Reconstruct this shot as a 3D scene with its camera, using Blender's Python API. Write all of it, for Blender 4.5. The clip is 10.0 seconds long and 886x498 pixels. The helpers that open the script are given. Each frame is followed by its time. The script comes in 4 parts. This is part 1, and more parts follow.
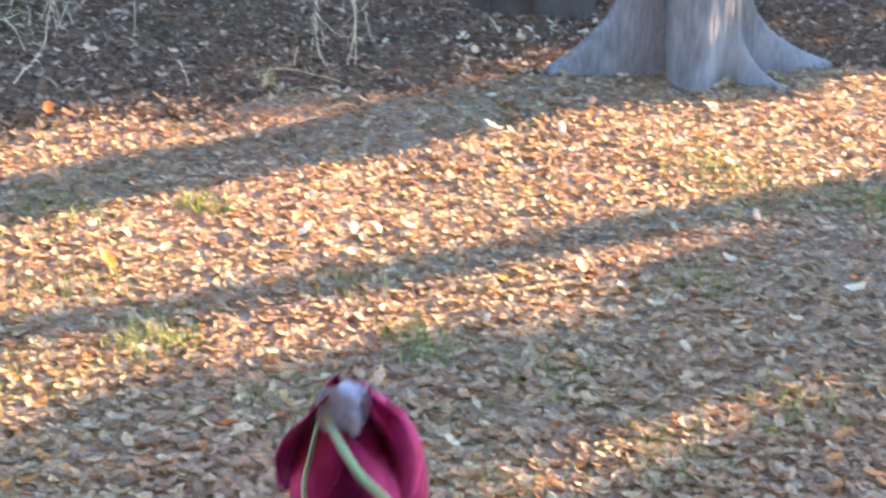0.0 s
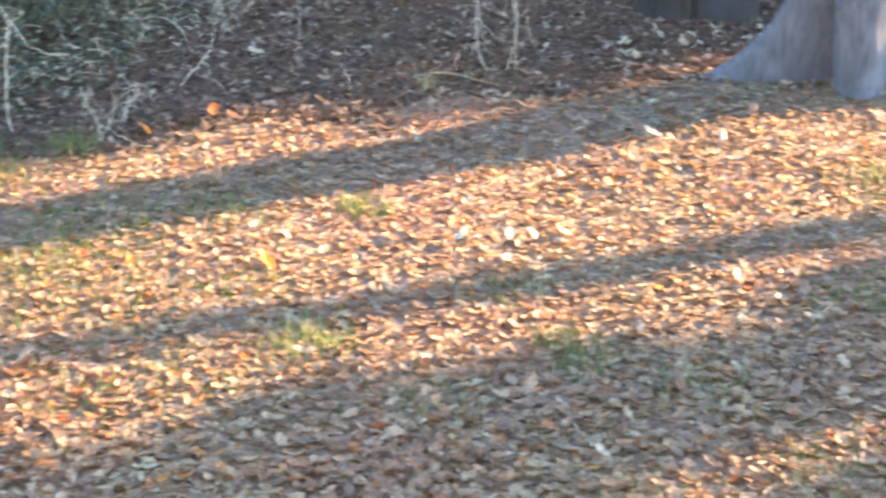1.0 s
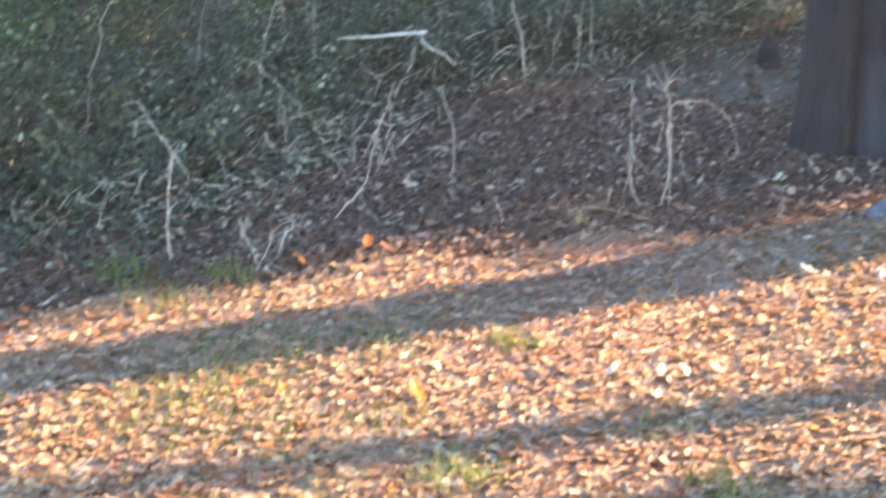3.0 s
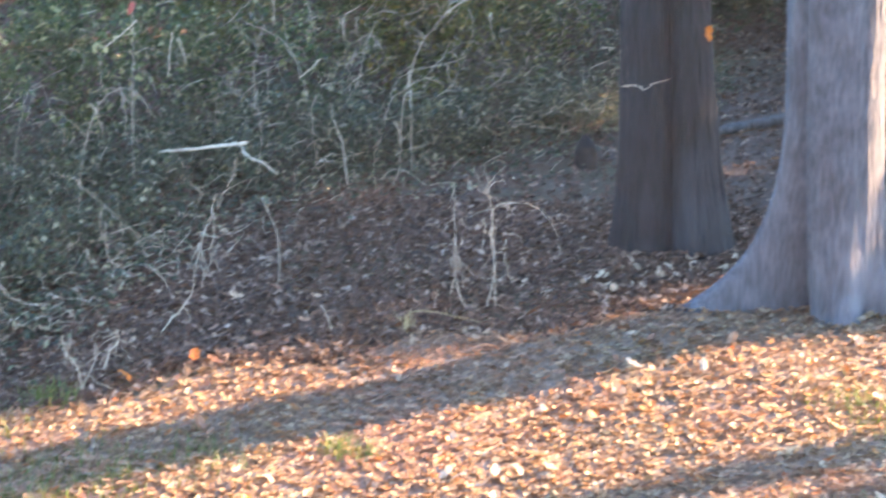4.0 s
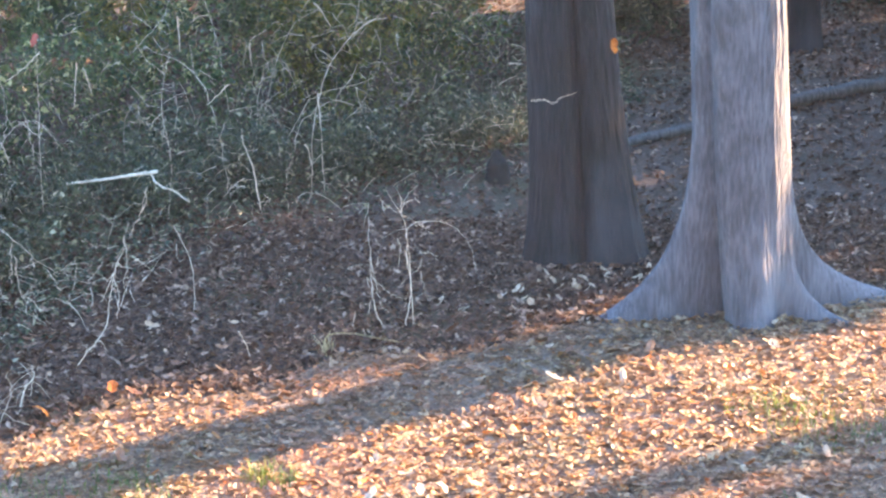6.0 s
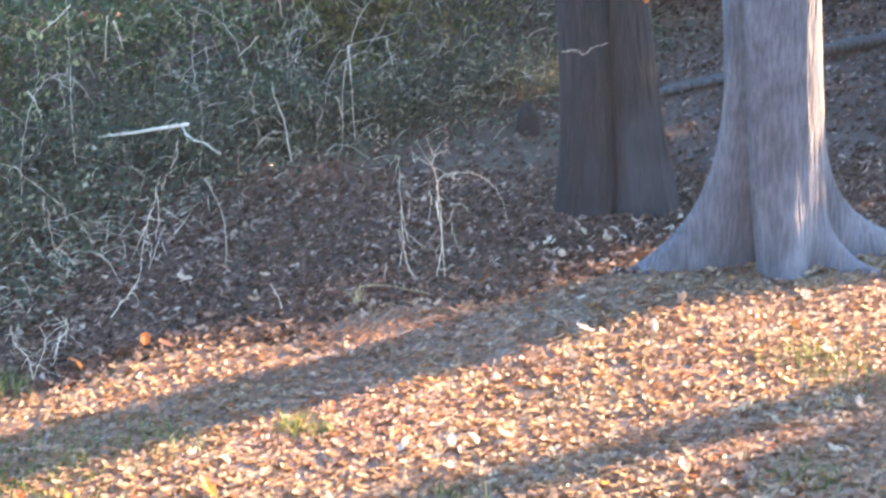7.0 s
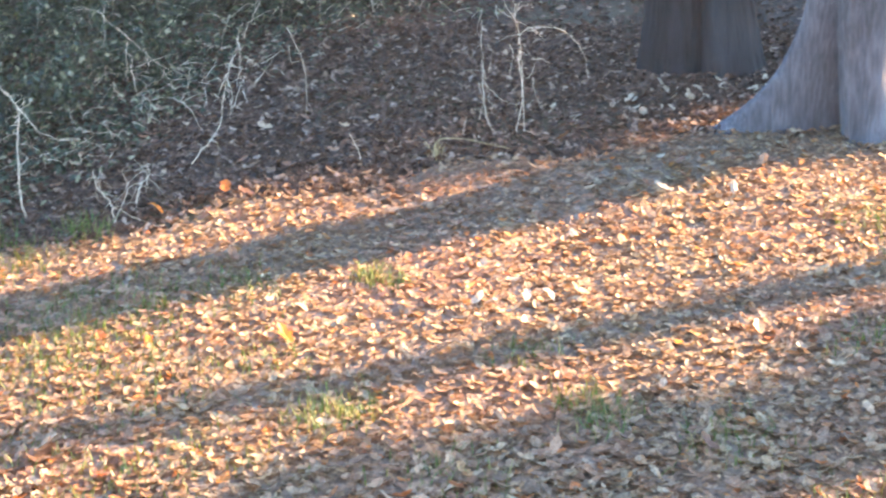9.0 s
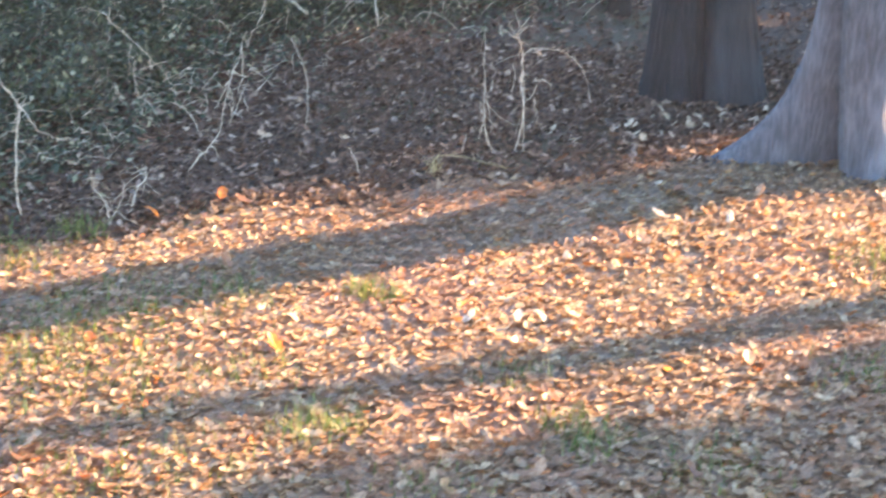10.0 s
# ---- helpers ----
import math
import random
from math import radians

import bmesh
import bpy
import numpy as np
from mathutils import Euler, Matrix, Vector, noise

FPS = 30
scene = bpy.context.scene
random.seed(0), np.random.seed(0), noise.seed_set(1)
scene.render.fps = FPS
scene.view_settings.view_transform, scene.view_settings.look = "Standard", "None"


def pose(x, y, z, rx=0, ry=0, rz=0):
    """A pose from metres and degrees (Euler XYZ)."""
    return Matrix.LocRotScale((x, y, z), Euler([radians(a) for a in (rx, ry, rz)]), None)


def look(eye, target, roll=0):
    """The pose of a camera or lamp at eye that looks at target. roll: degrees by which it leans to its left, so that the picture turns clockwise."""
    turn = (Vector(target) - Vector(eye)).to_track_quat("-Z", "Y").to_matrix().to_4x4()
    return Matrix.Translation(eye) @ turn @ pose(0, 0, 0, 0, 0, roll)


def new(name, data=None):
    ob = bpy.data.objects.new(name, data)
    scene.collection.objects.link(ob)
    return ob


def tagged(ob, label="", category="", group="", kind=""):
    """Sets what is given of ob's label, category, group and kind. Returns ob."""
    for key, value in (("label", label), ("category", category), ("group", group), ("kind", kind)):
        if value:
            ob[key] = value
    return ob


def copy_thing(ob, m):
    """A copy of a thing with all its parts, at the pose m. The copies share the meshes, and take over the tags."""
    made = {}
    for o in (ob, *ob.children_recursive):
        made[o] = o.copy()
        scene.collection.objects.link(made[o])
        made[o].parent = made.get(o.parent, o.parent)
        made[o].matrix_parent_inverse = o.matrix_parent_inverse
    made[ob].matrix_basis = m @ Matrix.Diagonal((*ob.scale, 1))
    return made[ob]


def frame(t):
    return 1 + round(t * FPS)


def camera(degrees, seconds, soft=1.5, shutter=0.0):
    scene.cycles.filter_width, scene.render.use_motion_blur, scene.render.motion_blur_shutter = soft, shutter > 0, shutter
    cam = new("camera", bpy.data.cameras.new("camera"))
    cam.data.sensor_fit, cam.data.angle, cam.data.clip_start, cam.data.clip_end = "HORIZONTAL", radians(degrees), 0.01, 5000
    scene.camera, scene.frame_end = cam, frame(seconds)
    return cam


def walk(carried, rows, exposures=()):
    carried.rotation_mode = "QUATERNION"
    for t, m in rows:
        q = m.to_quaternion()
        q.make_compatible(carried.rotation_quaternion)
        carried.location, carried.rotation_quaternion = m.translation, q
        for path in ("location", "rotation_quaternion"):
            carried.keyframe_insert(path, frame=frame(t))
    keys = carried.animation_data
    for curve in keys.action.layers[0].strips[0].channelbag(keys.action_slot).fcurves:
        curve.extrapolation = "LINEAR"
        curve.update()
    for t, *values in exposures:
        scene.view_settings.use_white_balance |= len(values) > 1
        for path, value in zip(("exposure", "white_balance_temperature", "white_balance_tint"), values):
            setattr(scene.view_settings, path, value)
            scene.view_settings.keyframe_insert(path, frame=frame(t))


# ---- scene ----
cam = camera(30.3, 10.0, soft=2.4, shutter=0.7)


def held(x, y, z, yaw, pitch, roll):
    """A hand-held camera: turned left by yaw, tilted up by pitch, leaning by roll (degrees)."""
    return pose(x, y, z, 90 + pitch, 0, yaw) @ pose(0, 0, 0, 0, 0, roll)


# seconds, sideways and upward drift of the hand (m), yaw, pitch, roll
PATH = [
    (0.0, 0.000, 2.400, -3.415, -17.853, 2.843),
    (0.5, 0.028, 2.436, -0.937, -17.571, 2.452),
    (1.0, 0.036, 2.446, 2.545, -18.153, 2.100),
    (1.5, 0.036, 2.446, 6.034, -18.141, 2.061),
    (2.0, 0.036, 2.446, 9.913, -17.388, 1.671),
    (2.2, 0.036, 2.446, 10.391, -16.986, 1.517),
    (3.3, 0.034, 2.448, 6.361, -12.247, 1.307),
    (3.5, 0.034, 2.448, 4.964, -11.426, 1.140),
    (4.0, 0.034, 2.448, 2.068, -9.837, 0.479),
    (4.5, 0.034, 2.448, 0.142, -9.142, 0.000),
    (5.0, 0.034, 2.448, -0.699, -9.055, -0.428),
    (5.2, 0.034, 2.448, -0.878, -8.814, -0.670),
    (6.3, 0.034, 2.448, -0.867, -9.507, -1.443),
    (6.5, 0.034, 2.448, -0.671, -9.791, -1.350),
    (7.0, 0.034, 2.448, 0.211, -10.840, -1.725),
    (7.5, 0.034, 2.448, 0.806, -12.399, -2.124),
    (8.0, 0.034, 2.448, 1.046, -14.111, -2.099),
    (8.5, 0.034, 2.448, 2.056, -15.394, -1.743),
    (9.0, 0.034, 2.448, 3.139, -15.881, -0.890),
    (9.5, 0.034, 2.448, 4.068, -16.070, 0.230),
    (10.0, 0.034, 2.448, 2.929, -15.290, 1.792),
]
walk(cam, [(t, held(x, 0.0, z, a, b, c)) for t, x, z, a, b, c in PATH], [(0.0, 4.18, 6050, 3), (2.2, 4.14, 6150, 3), (3.5, 4.14, 5850, 8), (5.0, 4.18, 5800, 9), (6.5, 4.18, 5750, 9), (8.0, 4.16, 5800, 9), (9.0, 4.14, 6000, 6), (10.0, 4.12, 6150, 8)])

# ---- light: a low sun from the right, behind the trees, and a clear sky ----
SUN_AZ, SUN_EL = 62.5, 26.0          # degrees clockwise from +y; above the horizon
world = bpy.data.worlds.new("sky")
scene.world = world
world.use_nodes = True
wn = world.node_tree
sky = wn.nodes.new("ShaderNodeTexSky")
sky.sky_type, sky.sun_disc = "NISHITA", False
sky.sun_elevation, sky.sun_rotation = radians(SUN_EL), radians(SUN_AZ)
sky.air_density, sky.dust_density, sky.ozone_density = 1.3, 0.4, 3.0
wn.links.new(sky.outputs["Color"], wn.nodes["Background"].inputs["Color"])
wn.nodes["Background"].inputs["Strength"].default_value = 0.092
sd = bpy.data.lights.new("sun", "SUN")
sd.energy, sd.angle, sd.color = 3.65, radians(1.4), (1.0, 0.58, 0.29)
sun = new("sun", sd)
SUN_DIR = Vector((math.sin(radians(SUN_AZ)) * math.cos(radians(SUN_EL)), math.cos(radians(SUN_AZ)) * math.cos(radians(SUN_EL)), math.sin(radians(SUN_EL))))
sun.matrix_world = look(SUN_DIR * 60, (0, 0, 0))

# ---- materials ----
def node_mat(name):
    m = bpy.data.materials.new(name)
    m.use_nodes = True
    nt = m.node_tree
    return m, nt, nt.nodes["Principled BSDF"]


def ramp(nt, stops):
    r = nt.nodes.new("ShaderNodeValToRGB")
    while len(r.color_ramp.elements) < len(stops):
        r.color_ramp.elements.new(0.5)
    for e, (p, c) in zip(r.color_ramp.elements, stops):
        e.position, e.color = p, (*c, 1)
    return r


def noise_tex(nt, scale, detail=4.0, stretch=None):
    co = nt.nodes.new("ShaderNodeTexCoord")
    mp = nt.nodes.new("ShaderNodeMapping")
    if stretch:
        mp.inputs["Scale"].default_value = stretch
    nt.links.new(co.outputs["Object"], mp.inputs["Vector"])
    n = nt.nodes.new("ShaderNodeTexNoise")
    n.inputs["Scale"].default_value, n.inputs["Detail"].default_value = scale, detail
    nt.links.new(mp.outputs["Vector"], n.inputs["Vector"])
    return n


def mixed(nt, fac, a, b, kind="MIX"):
    x = nt.nodes.new("ShaderNodeMix")
    x.data_type, x.blend_type = "RGBA", kind
    for sock, v in ((x.inputs[0], fac), (x.inputs[6], a), (x.inputs[7], b)):
        if isinstance(v, (int, float)):
            sock.default_value = v
        elif isinstance(v, tuple):
            sock.default_value = (*v, 1)
        else:
            nt.links.new(v, sock)
    return x.outputs[2]


def bumped(nt, bsdf, height, strength, distance):
    b = nt.nodes.new("ShaderNodeBump")
    b.inputs["Strength"].default_value, b.inputs["Distance"].default_value = strength, distance
    nt.links.new(height, b.inputs["Height"])
    nt.links.new(b.outputs["Normal"], bsdf.inputs["Normal"])


def leafy(name, stops, rough=0.5, through_light=0.3, per_object=False, drift=None):
    """Thin leaves: every leaf takes its own colour, and some light comes through it."""
    m, nt, p = node_mat(name)
    if per_object:
        rnd = nt.nodes.new("ShaderNodeObjectInfo").outputs["Random"]
    else:
        rnd = nt.nodes.new("ShaderNodeNewGeometry").outputs["Random Per Island"]
    r = ramp(nt, stops)
    nt.links.new(rnd, r.inputs["Fac"])
    n = noise_tex(nt, 60.0, 3.0)
    spots = ramp(nt, [(0.35, (0.62, 0.60, 0.58)), (0.6, (1, 1, 1))])
    nt.links.new(n.outputs["Fac"], spots.inputs["Fac"])
    col = mixed(nt, 1.0, r.outputs["Color"], spots.outputs["Color"], "MULTIPLY")
    if drift:
        wide = noise_tex(nt, 1.1, 4.0)
        tint = ramp(nt, [(0.38, drift[0]), (0.62, drift[1])])
        nt.links.new(wide.outputs["Fac"], tint.inputs["Fac"])
        col = mixed(nt, 1.0, col, tint.outputs["Color"], "MULTIPLY")
    nt.links.new(col, p.inputs["Base Color"])
    p.inputs["Roughness"].default_value = rough
    t = nt.nodes.new("ShaderNodeBsdfTranslucent")
    nt.links.new(col, t.inputs["Color"])
    s = nt.nodes.new("ShaderNodeMixShader")
    s.inputs[0].default_value = through_light
    nt.links.new(p.outputs["BSDF"], s.inputs[1])
    nt.links.new(t.outputs["BSDF"], s.inputs[2])
    nt.links.new(s.outputs["Shader"], nt.nodes["Material Output"].inputs["Surface"])
    return m


def bark(name, dark, light, patch, rough=0.85, furrow=9.0, relief=0.6):
    m, nt, p = node_mat(name)
    fine = noise_tex(nt, furrow, 7.0, (2.6, 2.6, 0.36))
    broad = noise_tex(nt, 1.6, 4.0, (1, 1, 0.45))
    grain = ramp(nt, [(0.36, dark), (0.62, light)])
    nt.links.new(fine.outputs["Fac"], grain.inputs["Fac"])
    lichen = ramp(nt, [(0.50, (0, 0, 0)), (0.66, (1, 1, 1))])
    nt.links.new(broad.outputs["Fac"], lichen.inputs["Fac"])
    half = mixed(nt, 0.55, grain.outputs["Color"], patch)
    blotch = noise_tex(nt, 3.6, 6.0, (1, 1, 0.8))
    grime = ramp(nt, [(0.36, (0.66, 0.65, 0.66)), (0.56, (1, 1, 1))])
    nt.links.new(blotch.outputs["Fac"], grime.inputs["Fac"])
    coat = mixed(nt, lichen.outputs["Color"], grain.outputs["Color"], half)
    nt.links.new(mixed(nt, 1.0, coat, grime.outputs["Color"], "MULTIPLY"), p.inputs["Base Color"])
    p.inputs["Roughness"].default_value = rough
    bumped(nt, p, fine.outputs["Fac"], relief, 0.02)
    return m


def speckled(name, a, b, scale, rough=0.8, stretch=None, strength=0.3, distance=0.01):
    m, nt, p = node_mat(name)
    n = noise_tex(nt, scale, 6.0, stretch)
    r = ramp(nt, [(0.35, a), (0.65, b)])
    nt.links.new(n.outputs["Fac"], r.inputs["Fac"])
    nt.links.new(r.outputs["Color"], p.inputs["Base Color"])
    p.inputs["Roughness"].default_value = rough
    bumped(nt, p, n.outputs["Fac"], strength, distance)
    return m


LITTER = leafy("fallen_leaf", [(0.0, (0.18, 0.132, 0.10)), (0.2, (0.26, 0.182, 0.138)), (0.38, (0.35, 0.215, 0.14)), (0.52, (0.32, 0.232, 0.172)), (0.70, (0.39, 0.295, 0.215)),
                               (0.85, (0.45, 0.355, 0.26)), (0.94, (0.53, 0.45, 0.345)), (0.975, (0.54, 0.27, 0.09)), (1.0, (0.47, 0.17, 0.06))], 0.5, 0.42, drift=((1.0, 0.88, 0.80), (0.99, 1.0, 0.86)))
# darker copy of LITTER: shade past the sun strip put into the colour
SHADED_LITTER = leafy("old_shaded_leaf", [(0.0, (0.050, 0.030, 0.021)), (0.4, (0.095, 0.057, 0.039)), (0.72, (0.145, 0.088, 0.060)), (0.88, (0.22, 0.15, 0.112)), (1.0, (0.48, 0.38, 0.30))], 0.72, 0.3)
LITTER_ONE = leafy("single_fallen_leaf", [(0.0, (0.16, 0.085, 0.05)), (0.4, (0.30, 0.15, 0.08)), (0.7, (0.42, 0.28, 0.17)), (1.0, (0.55, 0.46, 0.34))], 0.42, 0.25, True)
ORANGE = leafy("orange_leaf", [(0.0, (0.60, 0.16, 0.010)), (1.0, (0.66, 0.23, 0.02))], 0.55, 0.3, True)
RED = leafy("red_leaf", [(0.0, (0.42, 0.09, 0.06)), (1.0, (0.48, 0.13, 0.09))], 0.5, 0.3, True)
# GREEN and IVY: the pale last stops put glints of lit leaves into the colour
GREEN = leafy("green_leaf", [(0.0, (0.035, 0.062, 0.026)), (0.5, (0.07, 0.11, 0.04)), (0.84, (0.13, 0.18, 0.06)), (0.90, (0.38, 0.40, 0.17)), (1.0, (0.55, 0.54, 0.28))], 0.32, 0.45)
IVY = leafy("dark_ivy_leaf", [(0.0, (0.036, 0.050, 0.030)), (0.6, (0.066, 0.085, 0.046)), (0.90, (0.12, 0.14, 0.07)), (0.95, (0.36, 0.36, 0.22)), (1.0, (0.52, 0.50, 0.34))], 0.32, 0.4)
OLIVE = leafy("olive_leaf", [(0.0, (0.07, 0.09, 0.02)), (0.6, (0.14, 0.16, 0.035)), (1.0, (0.30, 0.24, 0.06))], 0.45, 0.35)
CONIFER = leafy("evergreen_leaf", [(0.0, (0.012, 0.03, 0.015)), (1.0, (0.04, 0.075, 0.03))], 0.5, 0.15)
GRASS = leafy("grass_blade", [(0.0, (0.06, 0.12, 0.02)), (0.6, (0.13, 0.20, 0.04)), (1.0, (0.30, 0.28, 0.10))], 0.45, 0.35)
DEAD_LEAF = leafy("withered_brown_leaf", [(0.0, (0.13, 0.075, 0.045)), (1.0, (0.28, 0.17, 0.09))], 0.5, 0.3)
STRAW = leafy("dry_grass_blade", [(0.0, (0.34, 0.29, 0.14)), (1.0, (0.52, 0.46, 0.27))], 0.5, 0.3)
PALE_BARK = bark("pale_smooth_bark", (0.060, 0.065, 0.080), (0.108, 0.116, 0.142), (0.17, 0.182, 0.215), 0.8, 19.0, 0.8)
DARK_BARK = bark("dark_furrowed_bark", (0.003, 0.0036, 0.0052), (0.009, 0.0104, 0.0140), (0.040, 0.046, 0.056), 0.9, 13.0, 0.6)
GREY_WOOD = speckled("weathered_dead_wood", (0.025, 0.024, 0.026), (0.08, 0.078, 0.08), 14.0, 0.8, (3, 3, 0.4), 0.5, 0.02)
TWIG = speckled("bleached_twig", (0.46, 0.41, 0.315), (0.72, 0.655, 0.53), 30.0, 0.6)
BROWN_TWIG = speckled("brown_twig", (0.032, 0.025, 0.019), (0.095, 0.077, 0.057), 30.0, 0.7)
ROTTEN = speckled("rotten_wood", (0.004, 0.0035, 0.0035), (0.012, 0.010, 0.010), 12.0, 0.95, None, 0.6, 0.03)
WALL = speckled("painted_siding", (0.60, 0.59, 0.56), (0.68, 0.67, 0.64), 6.0, 0.6)
SILL = speckled("white_sill_paint", (0.74, 0.74, 0.72), (0.80, 0.80, 0.78), 9.0, 0.45)
PETAL = speckled("magenta_petal", (0.24, 0.005, 0.05), (0.40, 0.02, 0.15), 60.0, 0.75)
PETAL.node_tree.nodes["Principled BSDF"].inputs["Specular IOR Level"].default_value = 0.2
# faded petal whose pale lilac also holds the highlight from the sky
FADED_SKYLIT = speckled("faded_skylit_petal", (0.40, 0.36, 0.50), (0.52, 0.50, 0.62), 60.0, 0.7)
CALYX = speckled("withered_calyx", (0.06, 0.04, 0.045), (0.16, 0.12, 0.13), 60.0, 0.7)
STEM = speckled("pale_green_stem", (0.28, 0.40, 0.18), (0.48, 0.58, 0.38), 40.0, 0.5)
GLASS, gnt, gp = node_mat("clear_vase_glass")
gp.inputs["Transmission Weight"].default_value, gp.inputs["Roughness"].default_value = 1.0, 0.02

MOULD = speckled("crumbled_leaf_mould", (0.11, 0.078, 0.059), (0.28, 0.205, 0.150), 34.0, 0.85, None, 0.5, 0.012)
DUSTY_GLASS, dnt, dp = node_mat("dusty_window_glass")
clear, film = dnt.nodes.new("ShaderNodeBsdfTransparent"), dnt.nodes.new("ShaderNodeBsdfTranslucent")
# film tinted tan so that the haze over the view looks sun-warmed
film.inputs["Color"].default_value = (0.78, 0.52, 0.34, 1)
dust = noise_tex(dnt, 7.0, 4.0)
amount = dnt.nodes.new("ShaderNodeMapRange")
for sock, value in (("From Min", 0.3), ("From Max", 0.7), ("To Min", 0.009), ("To Max", 0.019)):
    amount.inputs[sock].default_value = value
dnt.links.new(dust.outputs["Fac"], amount.inputs["Value"])
dusty = dnt.nodes.new("ShaderNodeMixShader")
dnt.links.new(amount.outputs["Result"], dusty.inputs[0])
dnt.links.new(clear.outputs["BSDF"], dusty.inputs[1])
dnt.links.new(film.outputs["BSDF"], dusty.inputs[2])
dnt.links.new(dusty.outputs["Shader"], dnt.nodes["Material Output"].inputs["Surface"])
dnt.nodes.remove(dp)

SOIL, snt, sp = node_mat("leaf_strewn_soil")
big, small = noise_tex(snt, 0.55, 3.0), noise_tex(snt, 26.0, 6.0)
crumbs = ramp(snt, [(0.3, (0.026, 0.018, 0.014)), (0.5, (0.058, 0.039, 0.029)), (0.7, (0.11, 0.075, 0.055))])
snt.links.new(small.outputs["Fac"], crumbs.inputs["Fac"])
mossy = ramp(snt, [(0.52, (0, 0, 0)), (0.68, (0.6, 0.6, 0.6))])
snt.links.new(big.outputs["Fac"], mossy.inputs["Fac"])
snt.links.new(mixed(snt, mossy.outputs["Color"], crumbs.outputs["Color"], (0.06, 0.065, 0.025)), sp.inputs["Base Color"])
sp.inputs["Roughness"].default_value = 0.9
bumped(snt, sp, small.outputs["Fac"], 0.8, 0.03)


# ---- builders ----
def gz(x, y):
    """Height of the hillside, which rises away from the house."""
    y1 = min(max(y, 1.0), 34.0)
    z = 0.16 * (y1 - 11.2)
    fade = max(0.0, 1.0 - abs(x) / 25.0)
    return z + fade * 0.07 * (noise.noise(Vector((x * 0.45, y1 * 0.45, 0.3)))) + fade * 0.025 * noise.noise(Vector((x * 1.7, y1 * 1.7, 2.0)))


def raw_mesh(name, verts, tris, material, smooth=False):
    """A mesh from arrays of vertices and triangles."""
    me = bpy.data.meshes.new(name)
    verts, tris = np.asarray(verts, np.float32), np.asarray(tris, np.int32)
    me.vertices.add(len(verts))
    me.vertices.foreach_set("co", verts.ravel())
    me.loops.add(tris.size)
    me.loops.foreach_set("vertex_index", tris.ravel())
    me.polygons.add(len(tris))
    me.polygons.foreach_set("loop_start", np.arange(0, tris.size, 3, dtype=np.int32))
    me.update(calc_edges=True)
    me.validate()
    me.polygons.foreach_set("use_smooth", np.full(len(tris), smooth))
    me.materials.append(material)
    return me


def thing(name, data=None, label="", category="", group="", kind="", at=None):
    ob = new(name, data)
    if at is not None:
        ob.matrix_basis = at
    return tagged(ob, label, category, group, kind)


def part(name, data, parent, label=""):
    ob = new(name, data)
    ob.parent = parent
    return tagged(ob, label)


def spline(pts, n):
    """n points along a smooth line through pts (Catmull-Rom)."""
    p = [np.array(q, float) for q in pts]
    p = [2 * p[0] - p[1], *p, 2 * p[-1] - p[-2]]
    out = []
    for t in np.linspace(0, len(p) - 3 - 1e-6, n):
        i, u = int(t), t - int(t)
        a, b, c, d = p[i], p[i + 1], p[i + 2], p[i + 3]
        out.append(0.5 * (2 * b + (c - a) * u + (2 * a - 5 * b + 4 * c - d) * u * u + (3 * b - a - 3 * c + d) * u**3))
    return np.array(out)


def tube_arrays(line, r0, r1, sides=6):
    """A tapered tube along a line of points: vertices and triangles."""
    line = np.asarray(line, float)
    n = len(line)
    tan = np.gradient(line, axis=0)
    tan /= np.linalg.norm(tan, axis=1)[:, None] + 1e-9
    ref = np.array([0.31, 0.87, 0.38])
    a = np.cross(tan, ref)
    a /= np.linalg.norm(a, axis=1)[:, None] + 1e-9
    b = np.cross(tan, a)
    r = np.linspace(r0, r1, n)[:, None]
    ang = np.linspace(0, 2 * np.pi, sides, endpoint=False)
    v = np.concatenate([line[:, None] + r[:, None] * (np.cos(ang)[None, :, None] * a[:, None] + np.sin(ang)[None, :, None] * b[:, None])]).reshape(-1, 3)
    t = []
    for i in range(n - 1):
        for k in range(sides):
            p, q = i * sides + k, i * sides + (k + 1) % sides
            t += [(p, q, q + sides), (p, q + sides, p + sides)]
    v = np.vstack([v, line[:1], line[-1:]])
    for k in range(sides):
        t.append((n * sides, (k + 1) % sides, k))
        t.append((n * sides + 1, (n - 1) * sides + k, (n - 1) * sides + (k + 1) % sides))
    return v, np.array(t)


def joined(pieces):
    vs, ts, off = [], [], 0
    for v, t in pieces:
        vs.append(v)
        ts.append(np.asarray(t) + off)
        off += len(v)
    return np.vstack(vs), np.vstack(ts)


def leaf_shape(lobes, length, width, curl, fold):
    """One leaf in its own frame: a lobed outline round a midrib, folded and curled."""
    n = 2 * lobes + 1
    s = np.linspace(0, 1, n)
    w = width * np.sin(np.pi * np.clip(s * 0.92 + 0.05, 0, 1)) ** 0.7 * np.where(np.arange(n) % 2 == 1, 1.0, 0.62)
    y = (s - 0.5) * length
    zc = curl * (2 * (s - 0.5)) ** 2 * length
    mid = np.stack([0 * s, y, zc], 1)
    left = np.stack([-w, y + 0.06 * length * (np.arange(n) % 2), zc + fold * w], 1)
    right = np.stack([w, y + 0.06 * length * (np.arange(n) % 2), zc + fold * w], 1)
    v = np.vstack([mid, left, right])
    t = []
    for i in range(n - 1):
        for o in (n, 2 * n):
            a, b, c, d = i, i + 1, o + i + 1, o + i
            t += [(a, b, c), (a, c, d)] if o == n else [(a, c, b), (a, d, c)]
    return v, np.array(t)


